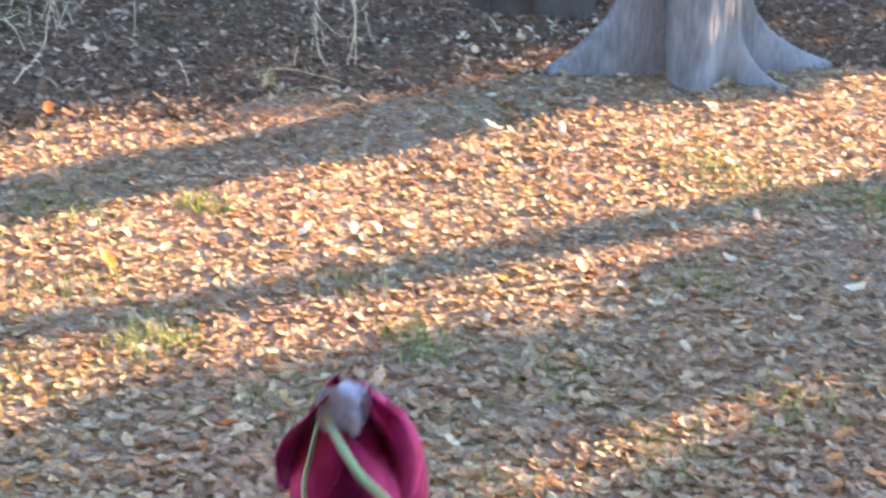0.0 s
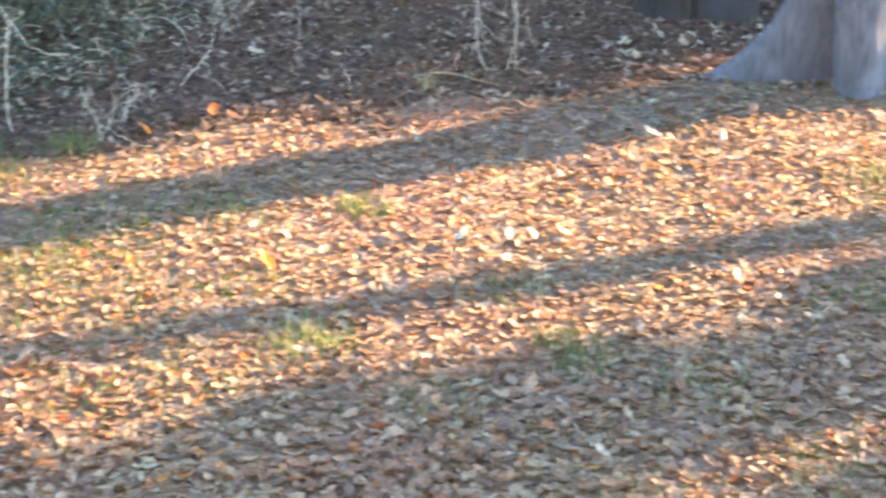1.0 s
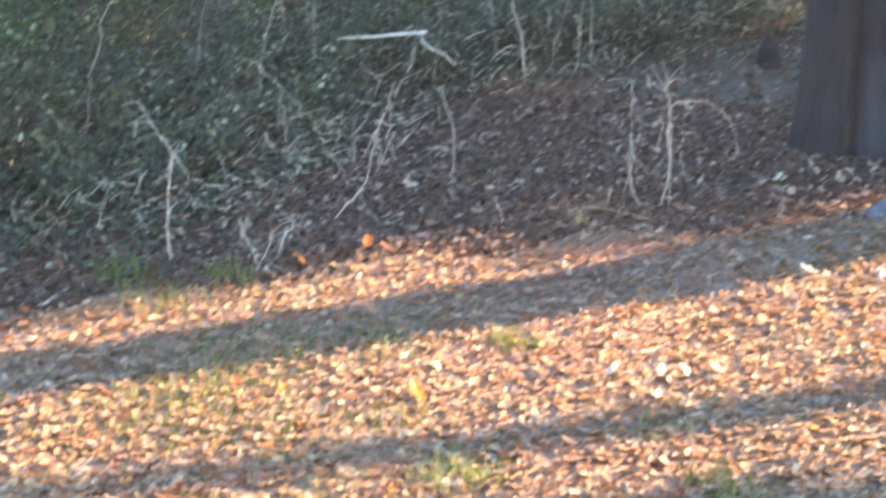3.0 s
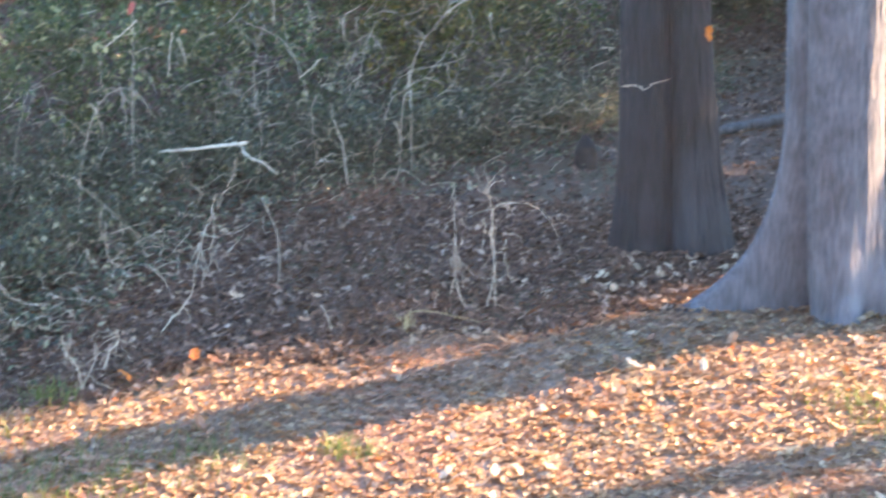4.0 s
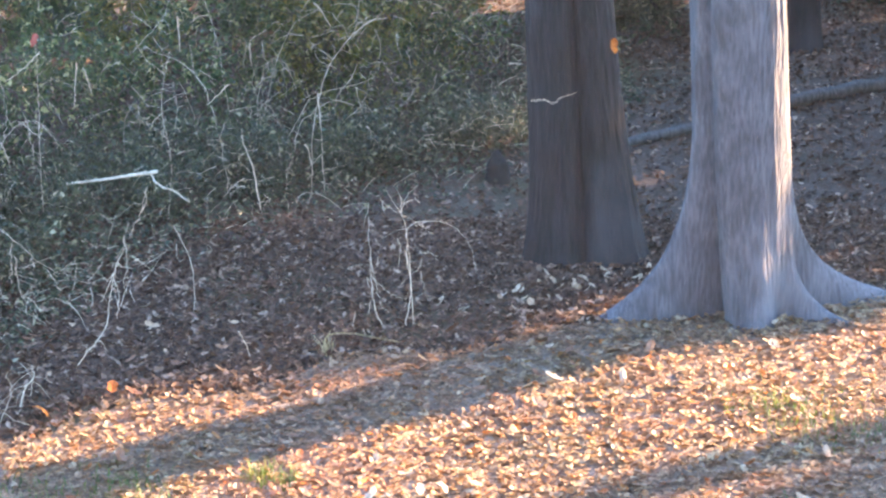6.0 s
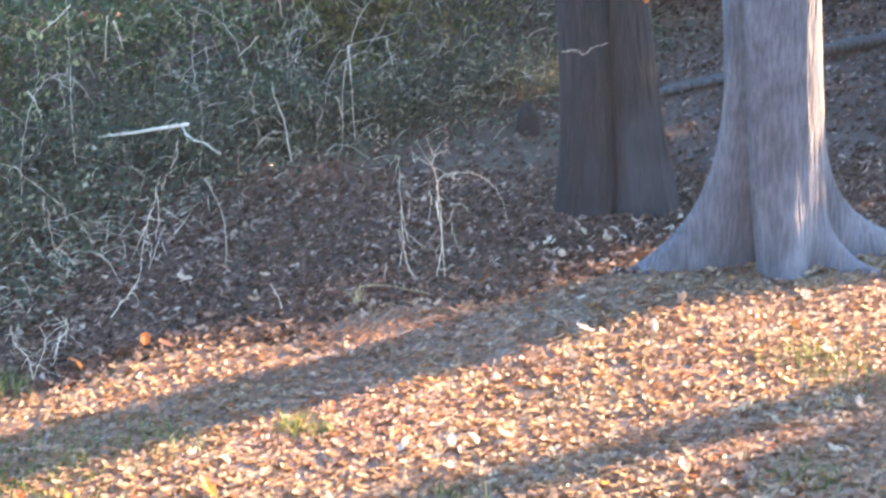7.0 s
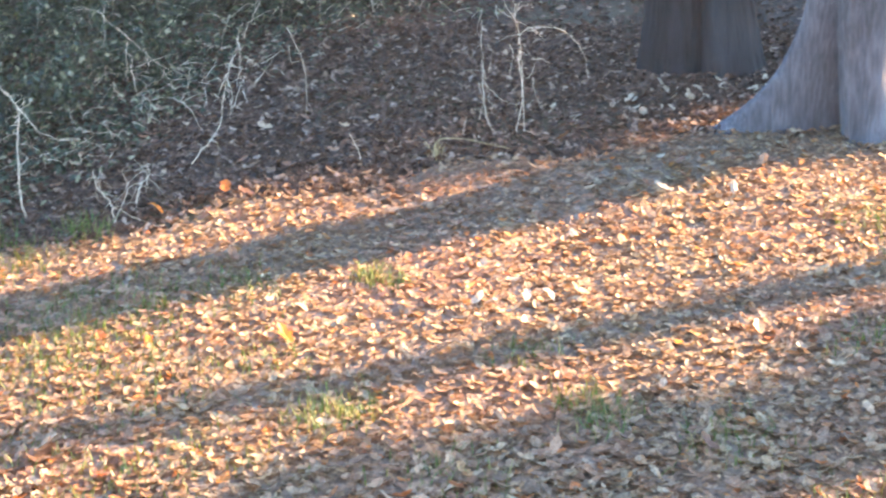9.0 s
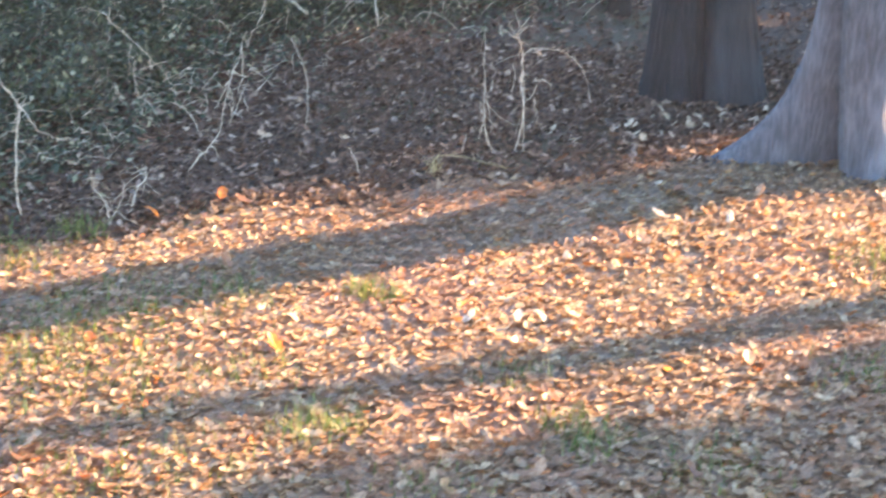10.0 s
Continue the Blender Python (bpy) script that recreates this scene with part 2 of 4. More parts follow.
def scatter(shape, places, sizes, rng, tilt=0.6, normals=None):
    """Many copies of a leaf shape as one pair of arrays."""
    v, t = shape
    n = len(places)
    yaw = rng.uniform(0, 2 * np.pi, n)
    tx, ty = rng.normal(0, tilt, n), rng.normal(0, tilt, n)
    cy, sy, ca, sa, cb, sb = np.cos(yaw), np.sin(yaw), np.cos(tx), np.sin(tx), np.cos(ty), np.sin(ty)
    o, z = np.ones(n), np.zeros(n)
    rz = np.stack([cy, -sy, z, sy, cy, z, z, z, o], 1).reshape(n, 3, 3)
    rx = np.stack([o, z, z, z, ca, -sa, z, sa, ca], 1).reshape(n, 3, 3)
    ry = np.stack([cb, z, sb, z, o, z, -sb, z, cb], 1).reshape(n, 3, 3)
    m = rx @ ry @ rz
    vv = np.einsum("nij,kj->nki", m, v) * np.asarray(sizes)[:, None, None] + np.asarray(places)[:, None]
    tt = (t[None] + (np.arange(n) * len(v))[:, None, None]).reshape(-1, 3)
    return vv.reshape(-1, 3), tt


OAK = [leaf_shape(3, 1.0, 0.30, 0.10, 0.35), leaf_shape(2, 1.0, 0.27, -0.16, 0.2), leaf_shape(2, 1.0, 0.34, 0.22, 0.5), leaf_shape(2, 1.0, 0.30, 0.12, -0.3)]
OVAL = [leaf_shape(1, 1.0, 0.32, -0.10, 0.25), leaf_shape(1, 1.0, 0.26, 0.08, 0.4)]
SPRIG = [(np.array([(0, -0.5, 0), (0, 0.5, 0), (-w, 0, h), (w, 0, h)]), np.array([(0, 1, 2), (1, 0, 3)])) for w, h in ((0.40, 0.08), (0.34, -0.06))]


def litter_arrays(places, sizes, rng, tilt):
    pick = rng.integers(0, len(OAK), len(places))
    return joined([scatter(OAK[k], places[pick == k], sizes[pick == k], rng, tilt) for k in range(len(OAK)) if (pick == k).any()])


def crown_arrays(shapes, centres, radii, count, size, rng, tilt=0.9):
    """Leaves round many small clump centres, thinner towards the outside."""
    k = rng.integers(0, len(centres), count)
    d = rng.normal(0, 1, (count, 3))
    d /= np.linalg.norm(d, axis=1)[:, None]
    p = np.asarray(centres)[k] + d * (np.asarray(radii)[k] * rng.uniform(0.25, 1.0, count) ** 0.6)[:, None]
    s = size * rng.uniform(0.6, 1.4, count)
    which = rng.integers(0, len(shapes), count)
    return joined([scatter(shapes[j], p[which == j], s[which == j], rng, tilt) for j in range(len(shapes))])


def trunk_arrays(height, radius, taper, lean, flares, rng, seg=128, rings=44, lobes=(), ridges=0.0):
    """A trunk from below the ground up, with spreading roots: flares are (angle, reach, width, rise)."""
    zs = np.concatenate([np.linspace(-0.35, 1.2, 26), np.linspace(1.35, height, rings - 26)])
    if ridges:
        zs = np.concatenate([np.linspace(-0.35, 3.4, 105), np.linspace(3.6, height, 14)])
    ang = np.linspace(0, 2 * np.pi, seg, endpoint=False)
    v = []
    ph = rng.uniform(0, 6.28, 8)
    for z in zs:
        r = radius * (1 - taper * max(z, 0) / height) + 0 * ang
        r = r * (1 + 0.025 * np.sin(3 * ang + ph[0] + 0.5 * z) + 0.018 * np.sin(5 * ang + ph[1] - 0.4 * z) + 0.012 * np.sin(11 * ang + ph[2] + 1.3 * z) + 0.008 * np.sin(19 * ang + ph[3] - 0.9 * z) * np.sin(1.7 * z + ph[4]))
        for a0, depth, width in lobes:
            d = (ang - a0 + np.pi) % (2 * np.pi) - np.pi
            r = r - depth * np.exp(-((d / width) ** 2))
        for a0, reach, width, rise in flares:
            d = (ang - a0 + np.pi) % (2 * np.pi) - np.pi
            r = r + reach * np.exp(-max(z + 0.05, 0) / rise) * np.exp(-((d / width) ** 2))
        if ridges and z < 3.5:
            plates = [noise.noise(Vector((17 * radius * math.cos(a) * 2, 17 * radius * math.sin(a) * 2, 2.2 * z + ph[5]))) for a in ang]
            grain = [noise.noise(Vector((46 * radius * math.cos(a), 46 * radius * math.sin(a), 5.5 * z + ph[6]))) for a in ang]
            r = r + ridges * (1.0 - 2.2 * np.abs(np.array(plates))) + 0.6 * ridges * np.array(grain)
        v.append(np.stack([r * np.cos(ang) + lean[0] * max(z, 0), r * np.sin(ang) + lean[1] * max(z, 0), 0 * ang + z], 1))
    n = len(zs)
    v.append(np.array([[lean[0] * height, lean[1] * height, height + 0.05]]))
    t = []
    for i in range(n - 1):
        for k in range(seg):
            p, q = i * seg + k, i * seg + (k + 1) % seg
            t += [(p, q, q + seg), (p, q + seg, p + seg)]
    for k in range(seg):
        t.append((n * seg, (n - 1) * seg + k, (n - 1) * seg + (k + 1) % seg))
    return np.vstack(v), np.array(t)


def limb_line(start, direction, length, rng, rise=0.25):
    p, d, out = np.array(start, float), np.array(direction, float), []
    d /= np.linalg.norm(d)
    for i in range(9):
        out.append(p.copy())
        p = p + d * length / 8
        d = d + rng.normal(0, 0.13, 3) + np.array([0, 0, rise * 0.1])
        d /= np.linalg.norm(d)
    return np.array(out)


def add_tree(label, x, y, material, height, radius, lean, flares, seed, lobes=(), limbs=7, name="tree", taper=0.45, low=4.6, leaves=0, ridges=0.0):
    rng = np.random.default_rng(seed)
    tips = []
    ob = thing(name, None, label, "tree", at=pose(x, y, gz(x, y)))
    part("trunk", raw_mesh("trunk", *trunk_arrays(height, radius, taper, lean, flares, rng, 300 if ridges else 96, lobes=lobes, ridges=ridges), material, True), ob)
    for i in range(limbs):
        z = low + (height - low) * (i + 0.5) / limbs
        a = i * 2.4 + rng.uniform(-0.4, 0.4)
        s = (lean[0] * z, lean[1] * z, z)
        main = limb_line(s, (math.cos(a), math.sin(a), 0.55), rng.uniform(1.6, 2.8), rng)
        pieces = [tube_arrays(main, radius * 0.22, 0.02, 7)]
        for j in (3, 5, 6, 7):
            pieces.append(tube_arrays(limb_line(main[j], rng.normal(0, 1, 3) + [math.cos(a), math.sin(a), 0.6], rng.uniform(0.6, 1.1), rng), 0.025, 0.006, 5))
        part("limb", raw_mesh("limb", *joined(pieces), material, True), ob)
        tips += [main[k] + rng.normal(0, 0.35, 3) for k in (3, 5, 7, 8)]
    # optional leaf canopy above the view, added to block skylight below it
    if leaves:
        part("crown", raw_mesh("crown", *crown_arrays(SPRIG, tips, [0.9] * len(tips), leaves, 0.15, rng), DEAD_LEAF), ob, "brown leaf canopy out of view, added to dim the skylight")
    return ob


# ---- ground: one hillside to the horizon ----
gx = np.concatenate([[-3000, -900, -250, -90, -45, -25], np.arange(-15, 15.01, 0.16), [25, 45, 90, 250, 900, 3000]])
gy = np.concatenate([[-3000, -900, -250, -90, -30, -10], np.arange(0, 34.01, 0.16), [45, 90, 250, 900, 3000]])
gv = np.array([(x, y, gz(x, y)) for y in gy for x in gx])
nx = len(gx)
ii = np.array([(j * nx + i) for j in range(len(gy) - 1) for i in range(nx - 1)])
gt = np.vstack([np.stack([ii, ii + 1, ii + nx + 1], 1), np.stack([ii, ii + nx + 1, ii + nx], 1)])
ground = thing("ground", raw_mesh("ground", gv, gt, SOIL, True), "brown leaf-strewn soil of a gentle hillside yard", "ground", kind="structure")


def on_ground(xy, lift=0.0):
    return np.array([(x, y, gz(x, y) + lift) for x, y in xy])


# ---- fallen leaves ----
lr = np.random.default_rng(11)


def wedge(n, y0, y1):
    """Random places within the stretch of yard seen from the window."""
    y = np.sqrt(lr.uniform(y0 * y0, y1 * y1, n))
    return np.stack([lr.uniform(-0.50, 0.44, n) * y, y], 1)


def past_sun_edge(p):
    """True where the yard ends, past the sun strip: leaf colour there carries shade."""
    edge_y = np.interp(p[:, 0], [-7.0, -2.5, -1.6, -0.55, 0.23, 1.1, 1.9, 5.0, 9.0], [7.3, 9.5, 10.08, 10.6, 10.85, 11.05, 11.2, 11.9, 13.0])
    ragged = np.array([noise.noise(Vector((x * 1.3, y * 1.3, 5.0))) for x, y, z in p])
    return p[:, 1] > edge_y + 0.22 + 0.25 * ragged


near = on_ground(wedge(92000, 4.6, 14.0))
near[:, 2] += lr.uniform(0.013, 0.042, len(near))
far = on_ground(wedge(60000, 14.0, 27.0))
far[:, 2] += lr.uniform(0.0, 0.04, len(far))
dark = past_sun_edge(near)
mid = (gv[gt[:, 0]] + gv[gt[:, 1]] + gv[gt[:, 2]]) / 3
bed = gt[(np.abs(mid[:, 0]) < 15) & (mid[:, 1] > 0.5) & (mid[:, 1] < 17) & ~past_sun_edge(mid)]
used, fresh = np.unique(bed, return_inverse=True)
thing("leaf_mould", raw_mesh("leaf_mould", gv[used] + [0, 0, 0.006], fresh.reshape(-1, 3), MOULD, True), "warm brown bed of crumbled leaves under the litter", "leaf mould", kind="stuff")
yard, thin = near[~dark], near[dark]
back = far
thing("leaf_litter", raw_mesh("leaf_litter", *litter_arrays(yard, (0.030 + 0.066 * lr.uniform(0, 1, len(yard)) ** 1.7) * np.interp(yard[:, 1], [6.0, 9.0], [1.35, 1.0]), lr, 0.21), LITTER),
      "dry brown and tan fallen oak leaves covering the ground", "leaf litter", kind="stuff")
thing("leaf_litter", raw_mesh("leaf_litter_shade", *litter_arrays(thin, lr.uniform(0.032, 0.085, len(thin)), lr, 0.42), SHADED_LITTER),
      "thin layer of old grey-brown leaves on dark humus, shade in their colour", "leaf litter", kind="stuff")
thing("leaf_litter", raw_mesh("leaf_litter_far", *litter_arrays(back, lr.uniform(0.04, 0.10, len(back)), lr, 0.42), SHADED_LITTER),
      "old grey-brown leaves scattered on the slope behind the trees, shade in their colour", "leaf litter", kind="stuff")

# ---- the two big trees ----
add_tree("large pale grey tree trunk with wide spreading roots", 2.41, 11.64, PALE_BARK, 11.0, 0.350, (-0.062, -0.165),
                  [(radians(192), 0.95, 0.18, 0.44), (radians(9), 1.40, 0.17, 0.225), (radians(-30), 0.50, 0.13, 0.17), (radians(-92), 0.15, 0.36, 0.30), (radians(-142), -0.10, 0.32, 0.60), (radians(-52), -0.06, 0.16, 0.30),
                   (radians(150), 0.5, 0.25, 0.25), (radians(50), 0.5, 0.25, 0.25), (radians(90), 0.4, 0.3, 0.25)], 3,
                  lobes=[(radians(-149), 0.085, 0.20), (radians(-64), 0.015, 0.12)], limbs=11, leaves=24000, ridges=0.006)
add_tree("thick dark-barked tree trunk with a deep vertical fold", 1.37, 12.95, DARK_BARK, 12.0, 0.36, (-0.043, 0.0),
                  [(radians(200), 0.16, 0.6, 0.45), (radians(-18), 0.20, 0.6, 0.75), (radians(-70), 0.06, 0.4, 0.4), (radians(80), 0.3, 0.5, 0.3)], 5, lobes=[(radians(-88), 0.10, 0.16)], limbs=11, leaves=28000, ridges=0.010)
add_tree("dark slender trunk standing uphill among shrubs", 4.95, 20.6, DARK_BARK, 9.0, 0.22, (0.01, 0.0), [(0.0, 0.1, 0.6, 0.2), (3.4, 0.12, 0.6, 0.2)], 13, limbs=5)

# ---- trees out of view beside the yard, placed so that their shadows cross it ----
add_tree("slender grey tree at the side of the yard", 7.2, 11.30, PALE_BARK, 9.0, 0.20, (0.0, 0.20), [(0.0, 0.1, 0.6, 0.2), (3.0, 0.1, 0.6, 0.2)], 8, limbs=5)


def add_evergreen(label, x, y, height, radius, count, seed, low=0.2, name="evergreen_tree", lean=0.0, full=2.6):
    rng = np.random.default_rng(seed)
    ob = thing(name, None, label, "tree", "evergreens beside the yard", at=pose(x, y, gz(x, y)))
    part("trunk", raw_mesh("trunk", *tube_arrays(spline([(0, 0, -0.3), (0.02, 0.5 * lean * height, height * 0.5), (0, lean * height, height)], 14), 0.16, 0.02, 9), DARK_BARK, True), ob)
    c, r = [], []
    for i in range(90):
        u = rng.uniform(0, 1)
        z = low + (height - low) * u
        rad = radius * min(1.0, full * (1 - u)) * rng.uniform(0.2, 0.85)
        a = rng.uniform(0, 6.283)
        c.append((rad * math.cos(a), rad * math.sin(a) + lean * z, z))
        r.append(rng.uniform(0.3, 0.55) * radius * 0.6)
    part("crown", raw_mesh("crown", *crown_arrays(SPRIG, c, r, count, 0.18, rng), CONIFER), ob)
    return ob


# unseen evergreens added to shade the yard, thicket, trunk foot and flower
SHADE_EVERGREEN = "dense dark evergreen out of view, added to cast shade"
for x, y, h, r, n, s, l, f in [(9.4, 11.75, 9.0, 0.98, 34000, 21, 0.0, 2.6), (7.6, 15.52, 3.6, 0.70, 9000, 28, 0.0, 3.0), (7.7, 14.28, 3.4, 0.60, 12000, 31, 0.0, 5.0), (8.0, 19.6, 2.7, 0.8, 8000, 32, 0.0, 4.0), (9.9, 11.9, 9.0, 0.80, 22000, 33, 0.0, 2.6), (9.4, 5.5, 10.0, 1.2, 14000, 29, 0.0, 2.6), (9.8, 10.3, 7.5, 1.15, 18000, 30, 0.0, 2.6), (9.0, 18.78, 9.0, 1.9, 28000, 22, -0.25, 4.0), (8.0, 16.68, 7.0, 1.3, 20000, 26, 0.0, 3.0),
                               (9.3, 19.8, 9.4, 1.7, 22000, 27, 0.0, 3.4), (10.4, 22.4, 10.6, 1.9, 8500, 23, 0.0, 2.6), (11.0, 25.4, 9.5, 1.7, 11000, 24, 0.0, 2.6)]:
    add_evergreen(SHADE_EVERGREEN, x, y, h, r, n, s, lean=l, full=f)


# ---- thicket along the back and the far side ----
def add_shrub(label, x, y, height, radius, material, count, size, seed, stems=9, name="thicket_shrub"):
    rng = np.random.default_rng(seed)
    ob = thing(name, None, label, "shrub", "thicket behind the yard", at=pose(x, y, gz(x, y)))
    c, r = [], []
    for i in range(stems):
        a = i * 2.4 + rng.uniform(-0.5, 0.5)
        out = radius * rng.uniform(0.3, 1.0)
        top = height * rng.uniform(0.55, 1.0)
        line = spline([(0.1 * math.cos(a), 0.1 * math.sin(a), -0.1), (0.4 * out * math.cos(a), 0.4 * out * math.sin(a), 0.6 * top),
                       (0.8 * out * math.cos(a), 0.8 * out * math.sin(a), top), (1.15 * out * math.cos(a), 1.15 * out * math.sin(a), 0.86 * top)], 14)
        pieces = [tube_arrays(line, 0.0032, 0.0012, 5)]
        for j in range(4, 14, 2):
            d = rng.normal(0, 1, 3) + [0, 0, -0.1]
            pieces.append(tube_arrays(limb_line(line[j], d, rng.uniform(0.25, 0.6), rng, -0.5), 0.003, 0.001, 4))
        part("stem", raw_mesh("stem", *joined(pieces), BROWN_TWIG, True), ob)
        for j in range(2, 14):
            c.append(line[j] + rng.normal(0, 0.12, 3))
            r.append(rng.uniform(0.10, 0.30))
    part("foliage", raw_mesh("foliage", *crown_arrays(OVAL, c, r, count, size, rng), material), ob)
    return ob


cr = np.random.default_rng(77)
cx = cr.uniform(-8.0, 2.6, 48000)
cy = np.interp(cx, [-8, -5.4, -4.3, -3.3, -2.7, -2.3, -1.5, -0.5, 0.5, 2.6], [8.8, 9.4, 9.9, 10.5, 11.6, 13.2, 14.2, 14.9, 15.6, 18.5]) + 6.5 * cr.uniform(0, 1, 48000) ** 1.7 + cr.normal(0, 0.5, 48000)
cp = on_ground(np.stack([cx, cy], 1))
cp[:, 2] += cr.uniform(0.02, 0.24, len(cp)) * cr.uniform(0.2, 1.0, len(cp))
thing("ground_ivy", raw_mesh("ground_ivy", *scatter(OVAL[0], cp, cr.uniform(0.035, 0.065, len(cp)), cr, 0.5), IVY), "dark green ivy spreading over the ground of the thicket", "ground cover", kind="stuff")
HONEY = "tangled green shrub with thin arching stems"
IVYL = "dark ivy-covered bush at the foot of the thicket"
OLI = "olive-yellow shrub turning with autumn"
sr = np.random.default_rng(40)
edge = [(-5.4, 9.6), (-4.9, 11.0), (-4.4, 12.3), (-3.5, 13.5), (-2.5, 14.1), (-1.5, 14.7), (-0.5, 15.3), (0.5, 16.0)]
for i, (x, y) in enumerate([(-4.3, 10.7), (-3.7, 11.5), (-3.1, 12.4), (-5.0, 10.2)]):
    add_shrub(IVYL, x, y, sr.uniform(0.3, 0.5), 0.65, IVY, 1500, 0.055, 60 + i, 6, "ivy_bush")
for i, (x, y) in enumerate(edge):
    add_shrub(IVYL, x, y + 0.2, sr.uniform(0.35, 0.75), 0.85, IVY, 3400, 0.048, 50 + i, 8, "ivy_bush")
for i, (x, y) in enumerate(edge):
    add_shrub(HONEY, x - 0.3, y + 1.5, sr.uniform(1.5, 2.1), 1.0, GREEN, 3000, 0.06, 70 + i, 10)
for i, (x, y) in enumerate([(-7.0, 12.5), (-6.0, 14.6), (-4.6, 16.6), (-3.0, 17.6), (-1.2, 18.0), (0.4, 18.8), (1.9, 19.8)]):
    add_shrub(OLI if i in (3, 5) else HONEY, x, y, sr.uniform(2.4, 3.2), 1.3, OLIVE if i in (3, 5) else GREEN, 4200, 0.07, 90 + i, 11)
for i, (x, y) in enumerate([(-0.4, 17.0), (-1.0, 16.6), (7.0, 23.4)]):
    add_shrub(OLI, x, y, 1.7, 0.8, OLIVE, 1500, 0.07, 110 + i, 8)
for i, (x, y) in enumerate([(-4.6, 19.6), (-3.2, 20.2), (-1.9, 20.4), (-0.6, 20.8), (0.7, 21.2), (1.9, 21.8)]):
    add_shrub(OLI if i % 2 else HONEY, x, y, 3.3, 1.2, OLIVE if i % 2 else GREEN, 4200, 0.08, 140 + i, 11)
for i, (x, y) in enumerate([(2.6, 20.6), (3.4, 21.6), (4.4, 23.0), (5.6, 24.2)]):
    add_shrub("dark green shrub standing uphill behind the trees", x, y, 2.2, 1.1, IVY if i != 3 else OLIVE, 3600, 0.085, 120 + i, 9)


def add_bramble(x, y, reach, height, seed, canes=8):
    """Long thin dead canes that arch out of the thicket and droop."""
    rng = np.random.default_rng(seed)
    ob = thing("bramble", None, "tangle of thin bleached dead bramble canes", "bramble", "brambles in the thicket", at=pose(x, y, gz(x, y)))
    for i in range(canes):
        a = rng.uniform(0, 6.283)
        rr, h = reach * rng.uniform(0.4, 1.1), height * rng.uniform(0.5, 1.15)
        ca, sa = math.cos(a), 0.7 * math.sin(a)
        line = spline([(0.1 * ca, 0.1 * sa, -0.05), (0.35 * rr * ca, 0.35 * rr * sa, 0.75 * h), (0.75 * rr * ca, 0.75 * rr * sa, h), (1.1 * rr * ca, 1.1 * rr * sa, 0.72 * h)], 20)
        line[1:] += rng.normal(0, 0.006, line[1:].shape)
        mat = TWIG if rng.random() < 0.12 else BROWN_TWIG
        cane = part("cane", raw_mesh("cane", *tube_arrays(line, 0.0022, 0.0012, 5), mat, True), ob)
        for j in range(6, 20, 2):
            d = rng.normal(0, 1, 3) * [1, 0.7, 1] + [0, 0, -0.3]
            part("twig", raw_mesh("twig", *tube_arrays(limb_line(line[j], d, rng.uniform(0.12, 0.5), rng, -0.8), 0.0015, 0.0008, 4), mat, True), cane)
    return ob


for i in range(18):
    x, y = edge[i % 8]
    add_bramble(x + sr.uniform(-0.6, 0.6), y + sr.uniform(0.3, 2.2), sr.uniform(0.7, 1.3), sr.uniform(0.9, 1.9), 300 + i)
# dark backdrop; the crowns above the view are added height to cut skylight
for i in range(13):
    x = -15 + i * 2.3
    add_evergreen("dark evergreen closing the view uphill", x, 24.5 + 1.5 * math.sin(i * 2.1), 12.5, 1.9, 9000, 130 + i, 0.0)


# tall evergreens added out of view round the house to block skylight near the horizon
wood = add_evergreen("tall dark evergreen out of view, added to block low skylight", -15.0, -2.0, 14.0, 2.8, 12000, 160, 0.0)
for i, (x, y) in enumerate([(-15.5, 3.0), (-14.5, 8.0), (-14.0, 13.0), (-15.0, 18.0), (-13.0, -6.5), (-8.5, -10.0), (-3.5, -11.5), (1.5, -11.0), (6.5, -11.5), (11.5, -9.5), (15.0, -5.0), (16.0, 0.0)]):
    copy_thing(wood, pose(x, y, gz(x, y), 0, 0, 50 * i))


# ---- broken dead twigs caught in the thicket ----
tr = np.random.default_rng(512)
bits = []
for i in range(1900):
    x = tr.uniform(-6.0, 2.2)
    y = np.interp(x, [-6, -4.3, -3.3, -2.7, -2.3, -1.5, -0.5, 2.2], [9.2, 9.9, 10.4, 11.0, 11.8, 13.0, 13.8, 16.5]) + 5.0 * tr.uniform(0, 1) ** 1.5
    z = gz(x, y) + tr.uniform(0.03, 0.30 if y < 12.5 else 0.6) + (tr.uniform(0, 1.7) if y > 12.8 and tr.random() < 0.65 else 0.0)
    d = tr.normal(0, 1, 3) * [1, 0.8, 0.6]
    bits.append(tube_arrays(limb_line(np.array([x, y, z]), d, 0.05 + 0.28 * tr.uniform(0, 1) ** 2, tr, -0.6), tr.uniform(0.0014, 0.0038), 0.0010, 4))
thing("broken_twigs", raw_mesh("broken_twigs", *joined(bits), TWIG, True), "short bleached dead twigs caught among the ivy and shrubs", "twigs", kind="stuff")


